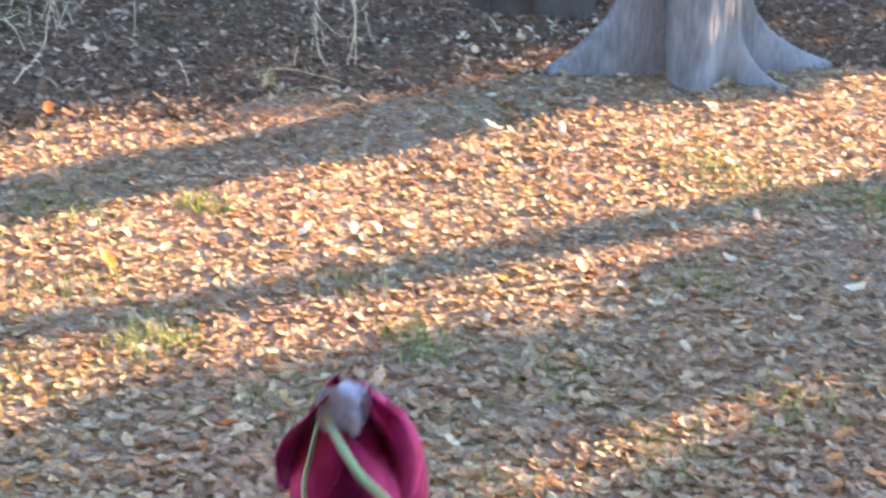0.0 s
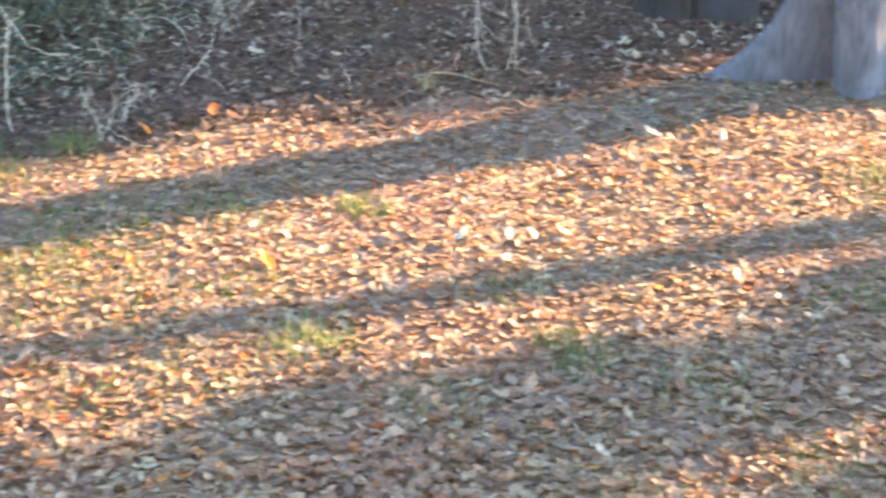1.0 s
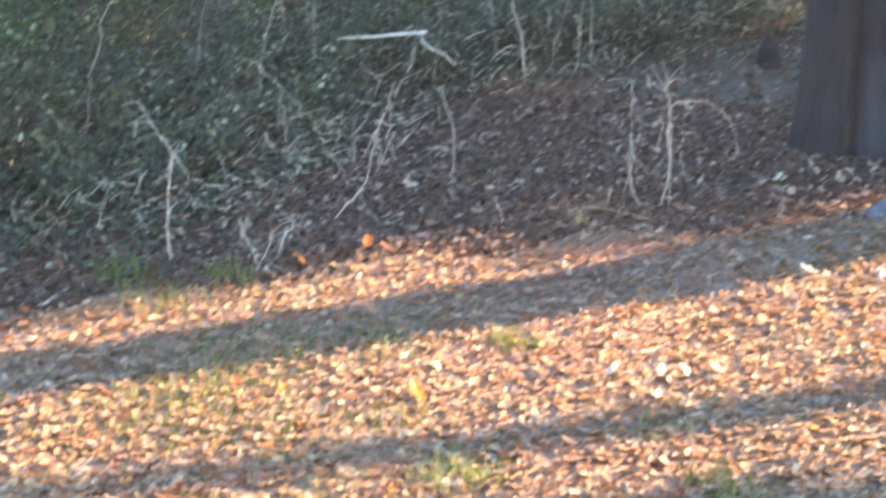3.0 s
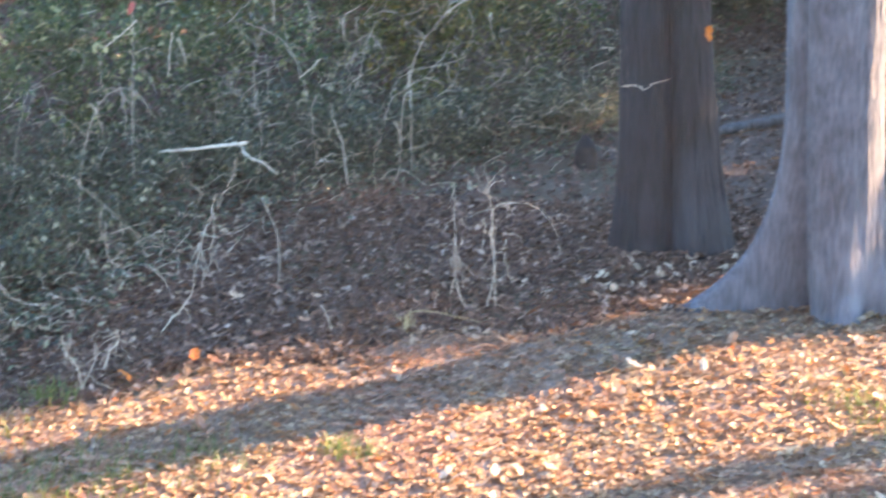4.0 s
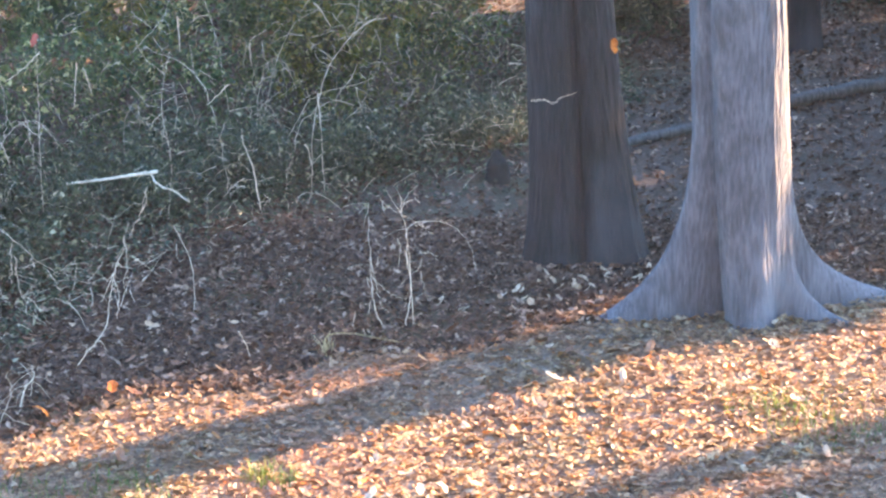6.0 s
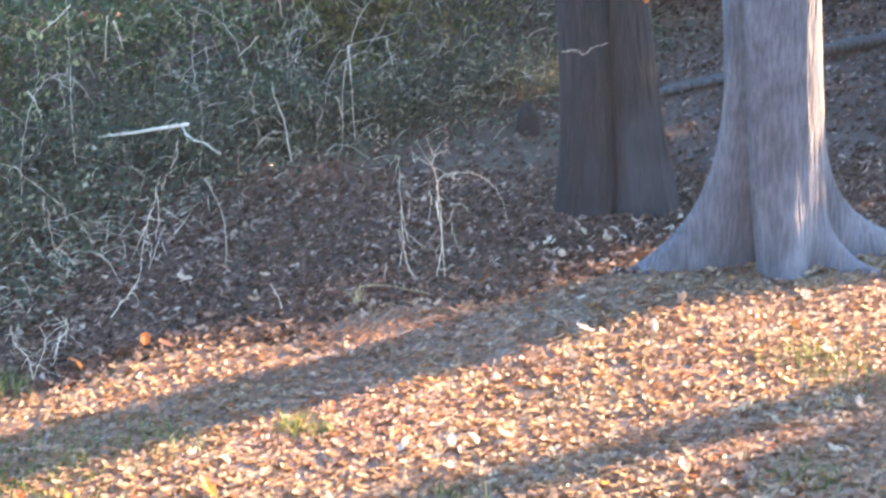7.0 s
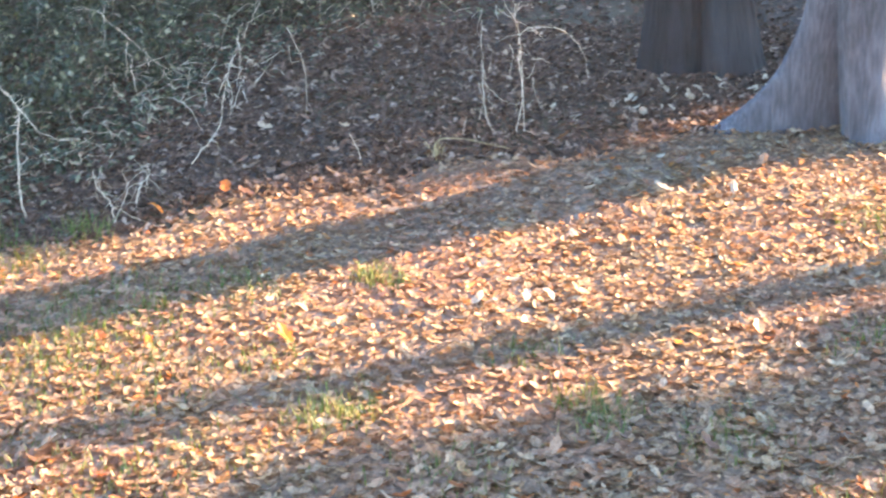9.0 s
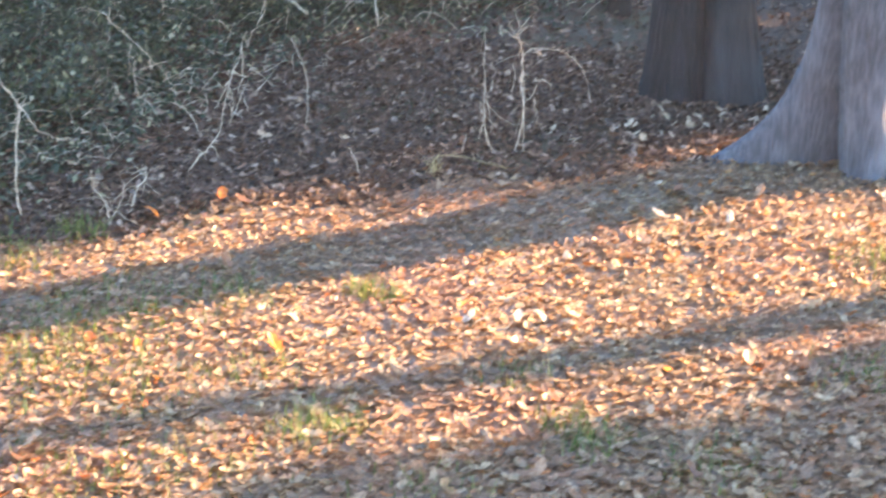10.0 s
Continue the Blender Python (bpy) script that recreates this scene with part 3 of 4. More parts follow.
# ---- dead weeds and fallen wood ----
def dead_weed(label, main, sides, r=0.009, seed=0, name="dead_weed", material=TWIG, stem_material=None, extra=15):
    rng = np.random.default_rng(seed)
    base = np.array(main[0])
    ob = thing(name, None, label, "dead weed", at=pose(*base))
    line = spline(np.array(main) - base, 40)
    line += rng.normal(0, 0.003, line.shape)
    line[0] = (0, 0, min(0.0, gz(base[0], base[1]) - base[2] - 0.03))
    part("stem", raw_mesh("stem", *tube_arrays(line, r, r * 0.45, 6), stem_material or material, True), ob)
    for s in sides:
        sl = spline(np.array(s) - base, 16)
        sl[1:] += rng.normal(0, 0.005, sl[1:].shape)
        part("twig", raw_mesh("twig", *tube_arrays(sl, r * 0.65, r * 0.3, 5), material, True), ob)
    for j in np.linspace(9, 38, extra).astype(int):
        tw = limb_line(line[j], rng.normal(0, 1, 3) * [1, 0.6, 0.8], rng.uniform(0.04, 0.24), rng, -1.0)
        part("twig", raw_mesh("twig", *tube_arrays(tw, r * 0.4, r * 0.2, 4), material, True), ob)
    return ob


def stick(label, pts, r0, r1, name="fallen_stick", material=TWIG, sides=7, wobble=0.006, seed=0):
    rng = np.random.default_rng(seed)
    base = np.array(pts[0])
    line = spline(np.array(pts) - base, 22)
    line += rng.normal(0, wobble, line.shape)
    return thing(name, raw_mesh(name, *tube_arrays(line, r0, r1, sides), material, True), label, "branch", at=pose(*base))


def flat(y, pts):
    """Points (x, z) in the upright plane at that y."""
    return [(x, y, z) for x, z in pts]


dead_weed("tall bleached dead weed leaning over the shaded leaves", flat(10.83, [(-2.29, -0.06), (-2.21, 0.05), (-2.13, 0.14), (-2.06, 0.25), (-2.04, 0.39), (-2.01, 0.52), (-2.00, 0.59)]),
          [flat(10.81, [(-2.00, 0.59), (-1.96, 0.67), (-1.92, 0.77), (-1.91, 0.85)]),
           flat(10.81, [(-1.87, 0.84), (-1.83, 0.93), (-1.78, 1.03), (-1.75, 1.17)]),
           flat(10.81, [(-1.79, 1.00), (-1.76, 1.05), (-1.74, 1.17)]),
           flat(10.81, [(-1.91, 0.85), (-1.90, 0.69), (-1.93, 0.54), (-1.91, 0.45)]),
           flat(10.81, [(-2.00, 0.59), (-2.04, 0.49), (-2.09, 0.40)]),
           flat(10.81, [(-2.00, 0.57), (-1.97, 0.48), (-1.97, 0.41), (-1.99, 0.29)]),
           flat(10.81, [(-1.86, 0.83), (-1.88, 0.87), (-1.93, 0.91)]),
           flat(10.81, [(-2.06, 1.00), (-2.01, 0.95), (-1.96, 0.91)]),
           flat(10.81, [(-1.94, 0.64), (-1.98, 0.67), (-2.00, 0.62)]),
           flat(10.81, [(-2.13, 0.80), (-2.10, 0.77), (-2.07, 0.79)]),
           flat(10.81, [(-2.03, 0.76), (-1.99, 0.78), (-1.96, 0.78)]),
           flat(10.81, [(-1.86, 0.67), (-1.83, 0.69), (-1.80, 0.65)]),
           flat(10.81, [(-2.13, 0.14), (-2.09, 0.12), (-2.07, 0.05)]),
           flat(10.81, [(-2.17, 0.07), (-2.20, 0.09), (-2.21, 0.06)])], 0.0042, 1, extra=6)
dead_weed("bleached dead stem with split hanging tips", flat(11.36, [(-0.18, -0.09), (-0.22, 0.07), (-0.26, 0.16), (-0.28, 0.28), (-0.29, 0.42), (-0.29, 0.56), (-0.30, 0.75), (-0.30, 0.95)]),
          [flat(11.34, [(-0.29, 0.44), (-0.22, 0.36), (-0.13, 0.29), (-0.04, 0.27)]),
           flat(11.34, [(-0.29, 0.56), (-0.27, 0.42), (-0.24, 0.29), (-0.22, 0.21)]),
           flat(11.34, [(-0.32, 0.43), (-0.30, 0.34), (-0.27, 0.24)]),
           flat(11.34, [(-0.29, 0.26), (-0.31, 0.21), (-0.32, 0.16)]),
           flat(11.34, [(-0.25, 0.50), (-0.24, 0.55), (-0.23, 0.57)]),
           flat(11.34, [(-0.41, 0.19), (-0.43, 0.10), (-0.40, 0.03), (-0.36, 0.02)]),
           flat(11.34, [(-0.33, 0.05), (-0.31, 0.01), (-0.28, -0.03)])], 0.0036, 2, extra=6)
dead_weed("bleached dead weed with a star of broken twigs on top", flat(11.36, [(-0.07, 0.01), (-0.05, 0.13), (-0.01, 0.31), (-0.02, 0.45), (-0.04, 0.56), (-0.03, 0.67), (-0.04, 0.79), (-0.07, 0.88)]),
          [flat(11.34, [(-0.07, 0.88), (-0.12, 0.95), (-0.17, 1.06)]),
           flat(11.34, [(-0.07, 0.88), (-0.04, 0.97), (0.04, 1.06)]),
           flat(11.34, [(-0.09, 0.88), (-0.16, 0.93), (-0.22, 0.98)]),
           flat(11.34, [(-0.07, 0.88), (-0.07, 0.98), (-0.10, 1.08)]),
           flat(11.34, [(-0.05, 0.94), (0.01, 0.97), (0.07, 0.95)]),
           flat(11.34, [(-0.10, 0.70), (-0.08, 0.61), (-0.11, 0.47)]),
           flat(11.34, [(-0.05, 0.62), (-0.02, 0.50), (0.01, 0.45), (0.06, 0.52), (0.07, 0.57)]),
           flat(11.34, [(0.05, 0.60), (0.13, 0.59), (0.19, 0.54)]),
           flat(11.34, [(0.06, 0.45), (0.08, 0.33), (0.11, 0.25)])], 0.0036, 3, extra=6)
dead_weed("thin arching dead cane over the shaded leaves", flat(11.36, [(-0.00, 0.46), (-0.03, 0.67), (-0.03, 0.75), (0.02, 0.80), (0.13, 0.81), (0.24, 0.80), (0.32, 0.75), (0.39, 0.67), (0.43, 0.57), (0.45, 0.44)]),
          [flat(11.34, [(0.02, 0.79), (0.09, 0.78), (0.14, 0.72)])], 0.0028, 14, extra=0)
dead_weed("bleached dead weed bent over with drooping tips", [(-3.05, 11.3, 0.0), (-2.98, 11.1, 0.65), (-2.88, 10.7, 1.02), (-2.74, 10.40, 1.08)],
          [[(-2.74, 10.40, 1.08), (-2.64, 10.40, 0.98), (-2.53, 10.40, 0.88), (-2.41, 10.40, 0.77), (-2.28, 10.40, 0.68)],
           flat(10.38, [(-2.55, 0.88), (-2.56, 0.76), (-2.57, 0.62)]),
           flat(10.38, [(-2.54, 0.80), (-2.53, 0.63), (-2.51, 0.54), (-2.47, 0.49)]),
           flat(10.38, [(-2.34, 0.70), (-2.29, 0.63), (-2.25, 0.56)]),
           flat(10.38, [(-2.66, 0.62), (-2.64, 0.55), (-2.59, 0.48)]),
           flat(10.38, [(-2.43, 0.78), (-2.42, 0.74), (-2.41, 0.72)]),
           flat(10.38, [(-2.23, 0.50), (-2.16, 0.42), (-2.10, 0.30)])], 0.0040, 5, stem_material=BROWN_TWIG, extra=5)
stick("thin bleached stem bent over the shaded leaves", flat(11.30, [(-1.65, 0.83), (-1.60, 0.73), (-1.55, 0.61), (-1.53, 0.47), (-1.53, 0.30), (-1.54, 0.22)]), 0.0030, 0.0022, "bare_stem", TWIG, 5, 0.002, 31)
stick("short bleached twig standing in the leaves", flat(10.9, [(-1.12, -0.02), (-1.14, 0.06), (-1.19, 0.16)]), 0.003, 0.002, "bare_stem", TWIG, 5, 0.001, 32)
stick("thin grey stick leaning at the foot of a dark trunk", flat(12.30, [(1.21, 0.06), (1.11, 0.17), (1.00, 0.29)]), 0.004, 0.003, "fallen_stick", TWIG, 5, 0.002, 33)
dead_weed("upright bleached dead stem with a hooked side branch", [(-3.13, 9.9, -0.30), (-3.18, 9.9, -0.03), (-3.17, 9.9, 0.34), (-3.15, 9.9, 0.54), (-3.26, 9.9, 0.69), (-3.37, 9.9, 0.87)],
          [[(-3.15, 9.9, 0.54), (-3.04, 9.85, 0.43), (-2.89, 9.85, 0.35), (-2.76, 9.85, 0.35)], [(-3.17, 9.9, 0.45), (-3.12, 9.9, 0.54), (-3.11, 9.9, 0.6)]], 0.0055, 4)
dead_weed("low tangle of bleached dead twigs beside the sunlit leaves", [(-2.59, 9.9, -0.22), (-2.61, 9.9, -0.07), (-2.69, 9.9, 0.04), (-2.7, 9.9, 0.15)],
          [[(-2.27, 9.9, -0.23), (-2.46, 9.9, -0.17), (-2.61, 9.9, -0.07)], [(-2.59, 9.9, -0.2), (-2.51, 9.95, 0.0), (-2.53, 9.95, 0.13)]], 0.0036, 6)
dead_weed("small bleached twig standing in the leaves", [(-2.52, 10.2, -0.14), (-2.48, 10.2, -0.03), (-2.42, 10.2, 0.05), (-2.43, 10.2, 0.12)], [], 0.0045, 7)


stick("pale bleached stick caught in the thicket", [(-2.78, 13.2, 0.93), (-2.42, 13.18, 0.965), (-2.04, 13.2, 1.01)], 0.009, 0.016, wobble=0.002)
stick("short bleached twig bent at the thicket edge", [(-2.1, 13.2, 0.99), (-2.0, 13.0, 0.92), (-1.89, 13.0, 0.87), (-1.77, 13.0, 0.78)], 0.007, 0.006, wobble=0.003)
stick("thin pale twig at the thicket edge", [(-1.46, 14.2, 1.2), (-1.42, 14.2, 1.06), (-1.37, 14.2, 0.9), (-1.31, 14.2, 0.5)], 0.005, 0.007, wobble=0.003)
stick("thin pale standing stem", [(-0.79, 14.8, 0.55), (-0.80, 14.8, 1.14), (-0.81, 14.8, 1.32), (-0.82, 14.8, 1.51)], 0.004, 0.006, wobble=0.002)
stick("long grey fallen branch lying on the slope behind the trees", [(1.7, 16.0, 0.80), (2.58, 16.4, 0.90), (3.5, 17.1, 1.03), (4.38, 17.75, 1.15), (5.4, 18.3, 1.24), (6.6, 18.7, 1.28)], 0.05, 0.085,
      "fallen_branch", GREY_WOOD, 12, 0.012, 9)
for i in range(26):
    x, y = edge[i % 8]
    x, y = x + sr.uniform(-0.7, 0.7), y + sr.uniform(-0.2, 1.6)
    g, h = gz(x, y), sr.uniform(0.6, 1.7)
    dx, dy = sr.normal(0, 0.25), sr.normal(0, 0.15)
    tagged(stick("thin bleached bare stem standing in the thicket", [(x, y, g - 0.05), (x + 0.2 * dx, y, g + 0.4 * h), (x + 0.6 * dx, y + dy, g + 0.8 * h), (x + 1.6 * dx, y + dy, g + h)], 0.0038, 0.002,
                 "bare_stem", TWIG if i % 4 == 1 else BROWN_TWIG, 5, 0.01, i), group="bare stems in the thicket")

dead_weed("forked pale twig standing in the thicket", [(-0.9, 14.7, 0.56), (-0.86, 14.6, 1.2), (-0.70, 14.5, 1.75), (-0.47, 14.5, 2.05), (-0.43, 14.5, 2.2), (-0.40, 14.5, 2.42)],
          [[(-0.47, 14.5, 2.05), (-0.40, 14.5, 2.15), (-0.22, 14.5, 2.2)], [(-0.70, 14.5, 1.75), (-0.80, 14.45, 1.85), (-0.85, 14.4, 2.02)]], 0.0036, 8)
dead_weed("thin pale stem with a withered leaf at its tip", [(-3.0, 13.3, 0.34), (-2.98, 13.2, 1.1), (-2.94, 13.1, 1.7), (-2.92, 13.0, 2.10)],
          [[(-2.94, 13.1, 1.7), (-2.80, 13.05, 1.78), (-2.62, 13.0, 1.70)], [(-2.97, 13.2, 1.3), (-3.1, 13.1, 1.45), (-3.2, 13.1, 1.42)]], 0.0034, 9)
dead_weed("long thin cane leaning across the thicket", [(-3.4, 13.9, 0.42), (-2.9, 13.8, 1.5), (-2.3, 13.7, 1.95), (-1.5, 13.7, 2.02), (-0.7, 13.8, 2.0), (-0.2, 13.9, 2.06)],
          [[(-2.3, 13.7, 1.95), (-2.1, 13.65, 2.12), (-1.95, 13.6, 2.3)], [(-1.2, 13.7, 2.02), (-1.15, 13.65, 1.8), (-1.0, 13.6, 1.62)], [(-1.8, 13.7, 2.0), (-1.75, 13.6, 1.75), (-1.6, 13.6, 1.6)]], 0.0032, 10, stem_material=BROWN_TWIG)
dead_weed("dead weed with many short broken side twigs", [(-2.1, 14.0, 0.47), (-2.05, 14.0, 1.0), (-2.1, 13.95, 1.5), (-2.0, 13.9, 1.95)],
          [[(-2.07, 14.0, 1.2), (-2.25, 13.95, 1.35), (-2.4, 13.9, 1.33)], [(-2.1, 13.95, 1.5), (-1.9, 13.9, 1.6), (-1.8, 13.9, 1.55)], [(-2.05, 13.9, 1.75), (-2.2, 13.85, 1.9), (-2.3, 13.8, 2.1)]], 0.0036, 11)
dead_weed("dead weed with drooping bleached tips", [(-3.3, 12.6, 0.24), (-3.25, 12.6, 0.9), (-3.1, 12.55, 1.35), (-2.85, 12.5, 1.5), (-2.65, 12.45, 1.3)],
          [[(-3.1, 12.55, 1.35), (-3.05, 12.5, 1.6), (-3.1, 12.5, 1.85)], [(-2.9, 12.5, 1.48), (-2.85, 12.4, 1.3), (-2.86, 12.4, 1.12)], [(-3.2, 12.6, 1.1), (-3.4, 12.5, 1.3), (-3.55, 12.5, 1.28)]], 0.0036, 12)
thing("withered_leaf", raw_mesh("withered_leaf", OAK[1][0] * 0.12, OAK[1][1], RED), "curled faded red leaf on a bare stem", "leaf", at=pose(-2.92, 12.99, 2.10, 65, 20, 10))

# pale and brown broken twigs hanging in the shrubs
HANGING = [
    (TWIG, [(-2.75, 12.40, 2.02), (-2.89, 12.45, 1.90), (-3.04, 12.50, 1.80)]),
    (TWIG, [(-2.52, 12.60, 1.92), (-2.55, 12.65, 1.76), (-2.58, 12.70, 1.58)]),
    (TWIG, [(-2.47, 12.60, 1.88), (-2.45, 12.65, 1.78), (-2.44, 12.70, 1.68)]),
    (TWIG, [(-1.78, 12.90, 2.25), (-1.78, 12.95, 2.11), (-1.79, 13.00, 1.97)]),
    (TWIG, [(-1.24, 13.00, 2.03), (-1.24, 13.05, 1.94), (-1.24, 13.10, 1.85)]),
    (TWIG, [(-1.40, 12.80, 1.72), (-1.48, 12.85, 1.64), (-1.58, 12.90, 1.56)]),
    (TWIG, [(-0.42, 13.20, 2.08), (-0.34, 13.25, 2.14), (-0.26, 13.30, 2.18), (-0.15, 13.35, 2.19)]),
    (BROWN_TWIG, [(-1.81, 13.00, 2.11), (-1.69, 13.05, 2.08), (-1.54, 13.10, 2.06), (-1.39, 13.15, 2.08)]),
    (TWIG, [(1.08, 13.05, 2.36), (1.12, 13.05, 2.29), (1.16, 13.05, 2.21)]),
    (TWIG, [(0.84, 13.60, 1.79), (0.88, 13.65, 1.79), (0.95, 13.70, 1.78)]),
    (BROWN_TWIG, [(-2.78, 12.60, 1.79), (-2.62, 12.65, 1.70), (-2.51, 12.70, 1.61), (-2.36, 12.75, 1.52)]),
    (BROWN_TWIG, [(-2.34, 12.60, 1.36), (-2.30, 12.65, 1.30), (-2.24, 12.70, 1.23)]),
    (BROWN_TWIG, [(-1.67, 12.60, 1.46), (-1.57, 12.65, 1.34), (-1.44, 12.70, 1.19)]),
    (TWIG, [(-0.84, 13.20, 1.20), (-0.82, 13.25, 1.14), (-0.81, 13.30, 1.03)]),
    (BROWN_TWIG, [(-1.18, 12.90, 2.35), (-1.05, 12.95, 2.29), (-0.88, 13.00, 2.25)]),
    (TWIG, [(-0.73, 13.20, 2.33), (-0.67, 13.25, 2.25), (-0.61, 13.30, 2.13)]),
    (BROWN_TWIG, [(0.47, 13.80, 1.65), (0.54, 13.85, 1.40), (0.50, 13.90, 1.16)]),
    (TWIG, [(-3.02, 12.00, 1.42), (-2.98, 12.05, 1.33), (-2.95, 12.10, 1.19)]),
]
for i, (mat, pts) in enumerate(HANGING):
    tagged(stick("broken bleached twig hanging in the shrubs" if mat is TWIG else "thin brown twig hanging in the shrubs", pts, 0.0055 if mat is TWIG else 0.004, 0.003, "broken_twig", mat, 5, 0.003, 700 + i), group="broken twigs in the shrubs")

# a dark stump beside the thick tree
st = np.random.default_rng(6)
sv, stt = trunk_arrays(0.42, 0.115, 0.3, (0, 0), [(0.5, 0.03, 0.5, 0.06), (3.0, 0.04, 0.5, 0.06), (4.6, 0.03, 0.6, 0.06)], st, 28, 44)
sv[:, 2] = np.minimum(sv[:, 2], 0.27 - 8.0 * (sv[:, 0] ** 2 + sv[:, 1] ** 2) + 0.03 * np.sin(31 * sv[:, 0] + 2) * np.cos(27 * sv[:, 1]))
thing("tree_stump", raw_mesh("tree_stump", sv, stt, ROTTEN, True), "small dark rotten stump among fallen leaves", "stump", at=pose(0.80, 15.05, gz(0.80, 15.05)))


# ---- grass ----
def tuft_arrays(x, y, count, height, spread, seed):
    rng = np.random.default_rng(seed)
    pieces = []
    for i in range(count):
        a, lean = rng.uniform(0, 6.283), rng.uniform(0.1, 0.9)
        h = height * rng.uniform(0.5, 1.2)
        px, py = rng.normal(0, spread, 2)
        s = np.linspace(0, 1, 5)
        out = lean * h * s**2
        w = 0.0035 * (1 - s**2) + 0.0006
        line = np.stack([x + px + out * math.cos(a), y + py + out * math.sin(a), gz(x + px, y + py) + h * s * (1 - 0.35 * lean * s)], 1)
        side = np.array([-math.sin(a), math.cos(a), 0.0])
        v = np.vstack([line - w[:, None] * side, line + w[:, None] * side])
        pieces.append((v, np.array([q for k in range(4) for q in ((k, k + 1, k + 6), (k, k + 6, k + 5))])))
    return joined(pieces)


tufts = []
for i, (x, y, n, h, s) in enumerate([(-0.89, 9.14, 90, 0.13, 0.06), (-0.75, 9.05, 60, 0.12, 0.05), (-0.96, 7.55, 170, 0.13, 0.10), (-0.80, 7.6, 80, 0.1, 0.08), (2.3, 9.8, 260, 0.11, 0.20), (3.2, 9.4, 170, 0.12, 0.14),
                                    (0.30, 7.7, 90, 0.12, 0.10), (0.45, 7.56, 110, 0.11, 0.10), (-2.2, 8.9, 140, 0.12, 0.22), (-2.35, 8.2, 200, 0.11, 0.25), (-1.9, 7.9, 150, 0.10, 0.22), (-2.75, 9.75, 90, 0.16, 0.08),
                                    (-3.4, 9.6, 130, 0.18, 0.10), (-1.6, 9.0, 90, 0.12, 0.15), (1.0, 7.3, 120, 0.10, 0.14), (1.9, 8.3, 120, 0.11, 0.14), (1.45, 6.6, 160, 0.11, 0.18), (0.7, 6.4, 130, 0.10, 0.16),
                                    (2.1, 7.0, 140, 0.12, 0.16), (-1.5, 7.1, 120, 0.10, 0.18), (-0.3, 7.0, 110, 0.10, 0.16), (-1.95, 6.9, 120, 0.12, 0.16), (0.0, 8.15, 90, 0.1, 0.12), (-1.3, 8.1, 90, 0.10, 0.14), (-2.6, 8.4, 260, 0.10, 0.3), (-2.1, 8.5, 220, 0.09, 0.3), (-2.9, 7.9, 240, 0.10, 0.3), (-2.4, 7.6, 200, 0.10, 0.3), (-3.1, 9.3, 120, 0.14, 0.15), (2.6, 9.5, 150, 0.1, 0.2)]):
    tufts.append(tuft_arrays(x, y, n, h, s, 200 + i))
thing("grass", raw_mesh("grass", *joined(tufts), GRASS), "sparse tufts of green grass growing through fallen leaves", "grass", kind="stuff")
thing("dry_grass", raw_mesh("dry_grass", *tuft_arrays(-0.60, 11.0, 26, 0.16, 0.03, 240), STRAW), "bent tuft of dry straw-coloured grass", "grass", kind="stuff")
stick("bent dry grass stalk arching over the leaves", [(-0.61, 11.0, gz(-0.61, 11.0)), (-0.61, 11.0, 0.06), (-0.56, 11.0, 0.10), (-0.38, 11.0, 0.09), (-0.1, 11.0, 0.03)], 0.006, 0.003, "grass_stalk", STRAW, 5, 0.003)
stick("single thin dry grass stalk standing upright", [(0.2, 8.2, gz(0.2, 8.2)), (0.19, 8.2, gz(0.2, 8.2) + 0.1), (0.18, 8.2, gz(0.2, 8.2) + 0.2)], 0.003, 0.002, "grass_stalk", STRAW, 5, 0.001)


# ---- leaves that stand out ----
def add_leaf(x, y, size, material, label, k=0, lift=0.045, turn=(20, 10, 40), name="fallen_leaf"):
    v, t = OAK[k % 4]
    return thing(name, raw_mesh(name, v * size, t, material), label, "leaf", "fallen leaves", at=pose(x, y, gz(x, y) + lift, *turn))


add_leaf(-1.28, 8.30, 0.15, ORANGE, "bright orange maple leaf on the brown litter", 0, 0.06, (28, 6, 40))
add_leaf(-2.35, 10.05, 0.13, ORANGE, "bright orange leaf in the strip of sun", 1, 0.075, (30, 10, 80))
add_leaf(-1.95, 10.3, 0.13, ORANGE, "bright orange leaf in the strip of sun", 2, 0.075, (25, 10, 10))
add_leaf(-2.02, 8.27, 0.10, ORANGE, "bright orange leaf on the brown litter", 1, 0.065, (24, 10, 10))
PALE = leafy("bleached_and_sunlit_leaf", [(0.0, (0.52, 0.44, 0.33)), (1.0, (0.62, 0.55, 0.44))], 0.5, 0.35, True)
for i, (x, y) in enumerate([(0.02, 8.82), (0.15, 8.86), (0.31, 8.87), (0.60, 9.60), (0.13, 9.54), (-0.20, 8.71), (-0.25, 8.74), (1.35, 10.3), (0.9, 10.35), (-2.0, 10.0), (0.85, 11.6)]):
    add_leaf(x, y, 0.10 + 0.015 * (i % 3), PALE, "pale bleached leaf curled on the brown litter", i, 0.06, (25 + 7 * (i % 4), 12 - 8 * (i % 3), 53 * i))
# pale leaves along the strip's upper edge: sun dapples put into the colour
pr = np.random.default_rng(91)
for i in range(34):
    u = pr.uniform(0, 1)
    x, y = 0.1 + 1.9 * u + pr.normal(0, 0.12), 11.45 + 0.95 * u + pr.normal(0, 0.14)
    add_leaf(x, y, pr.uniform(0.06, 0.10), PALE, "pale leaf curled on darker leaves, sun dapple in its colour", i, 0.055, (pr.uniform(15, 50), pr.uniform(-20, 20), pr.uniform(0, 360)))
pick = wedge(220, 5.2, 12.0)
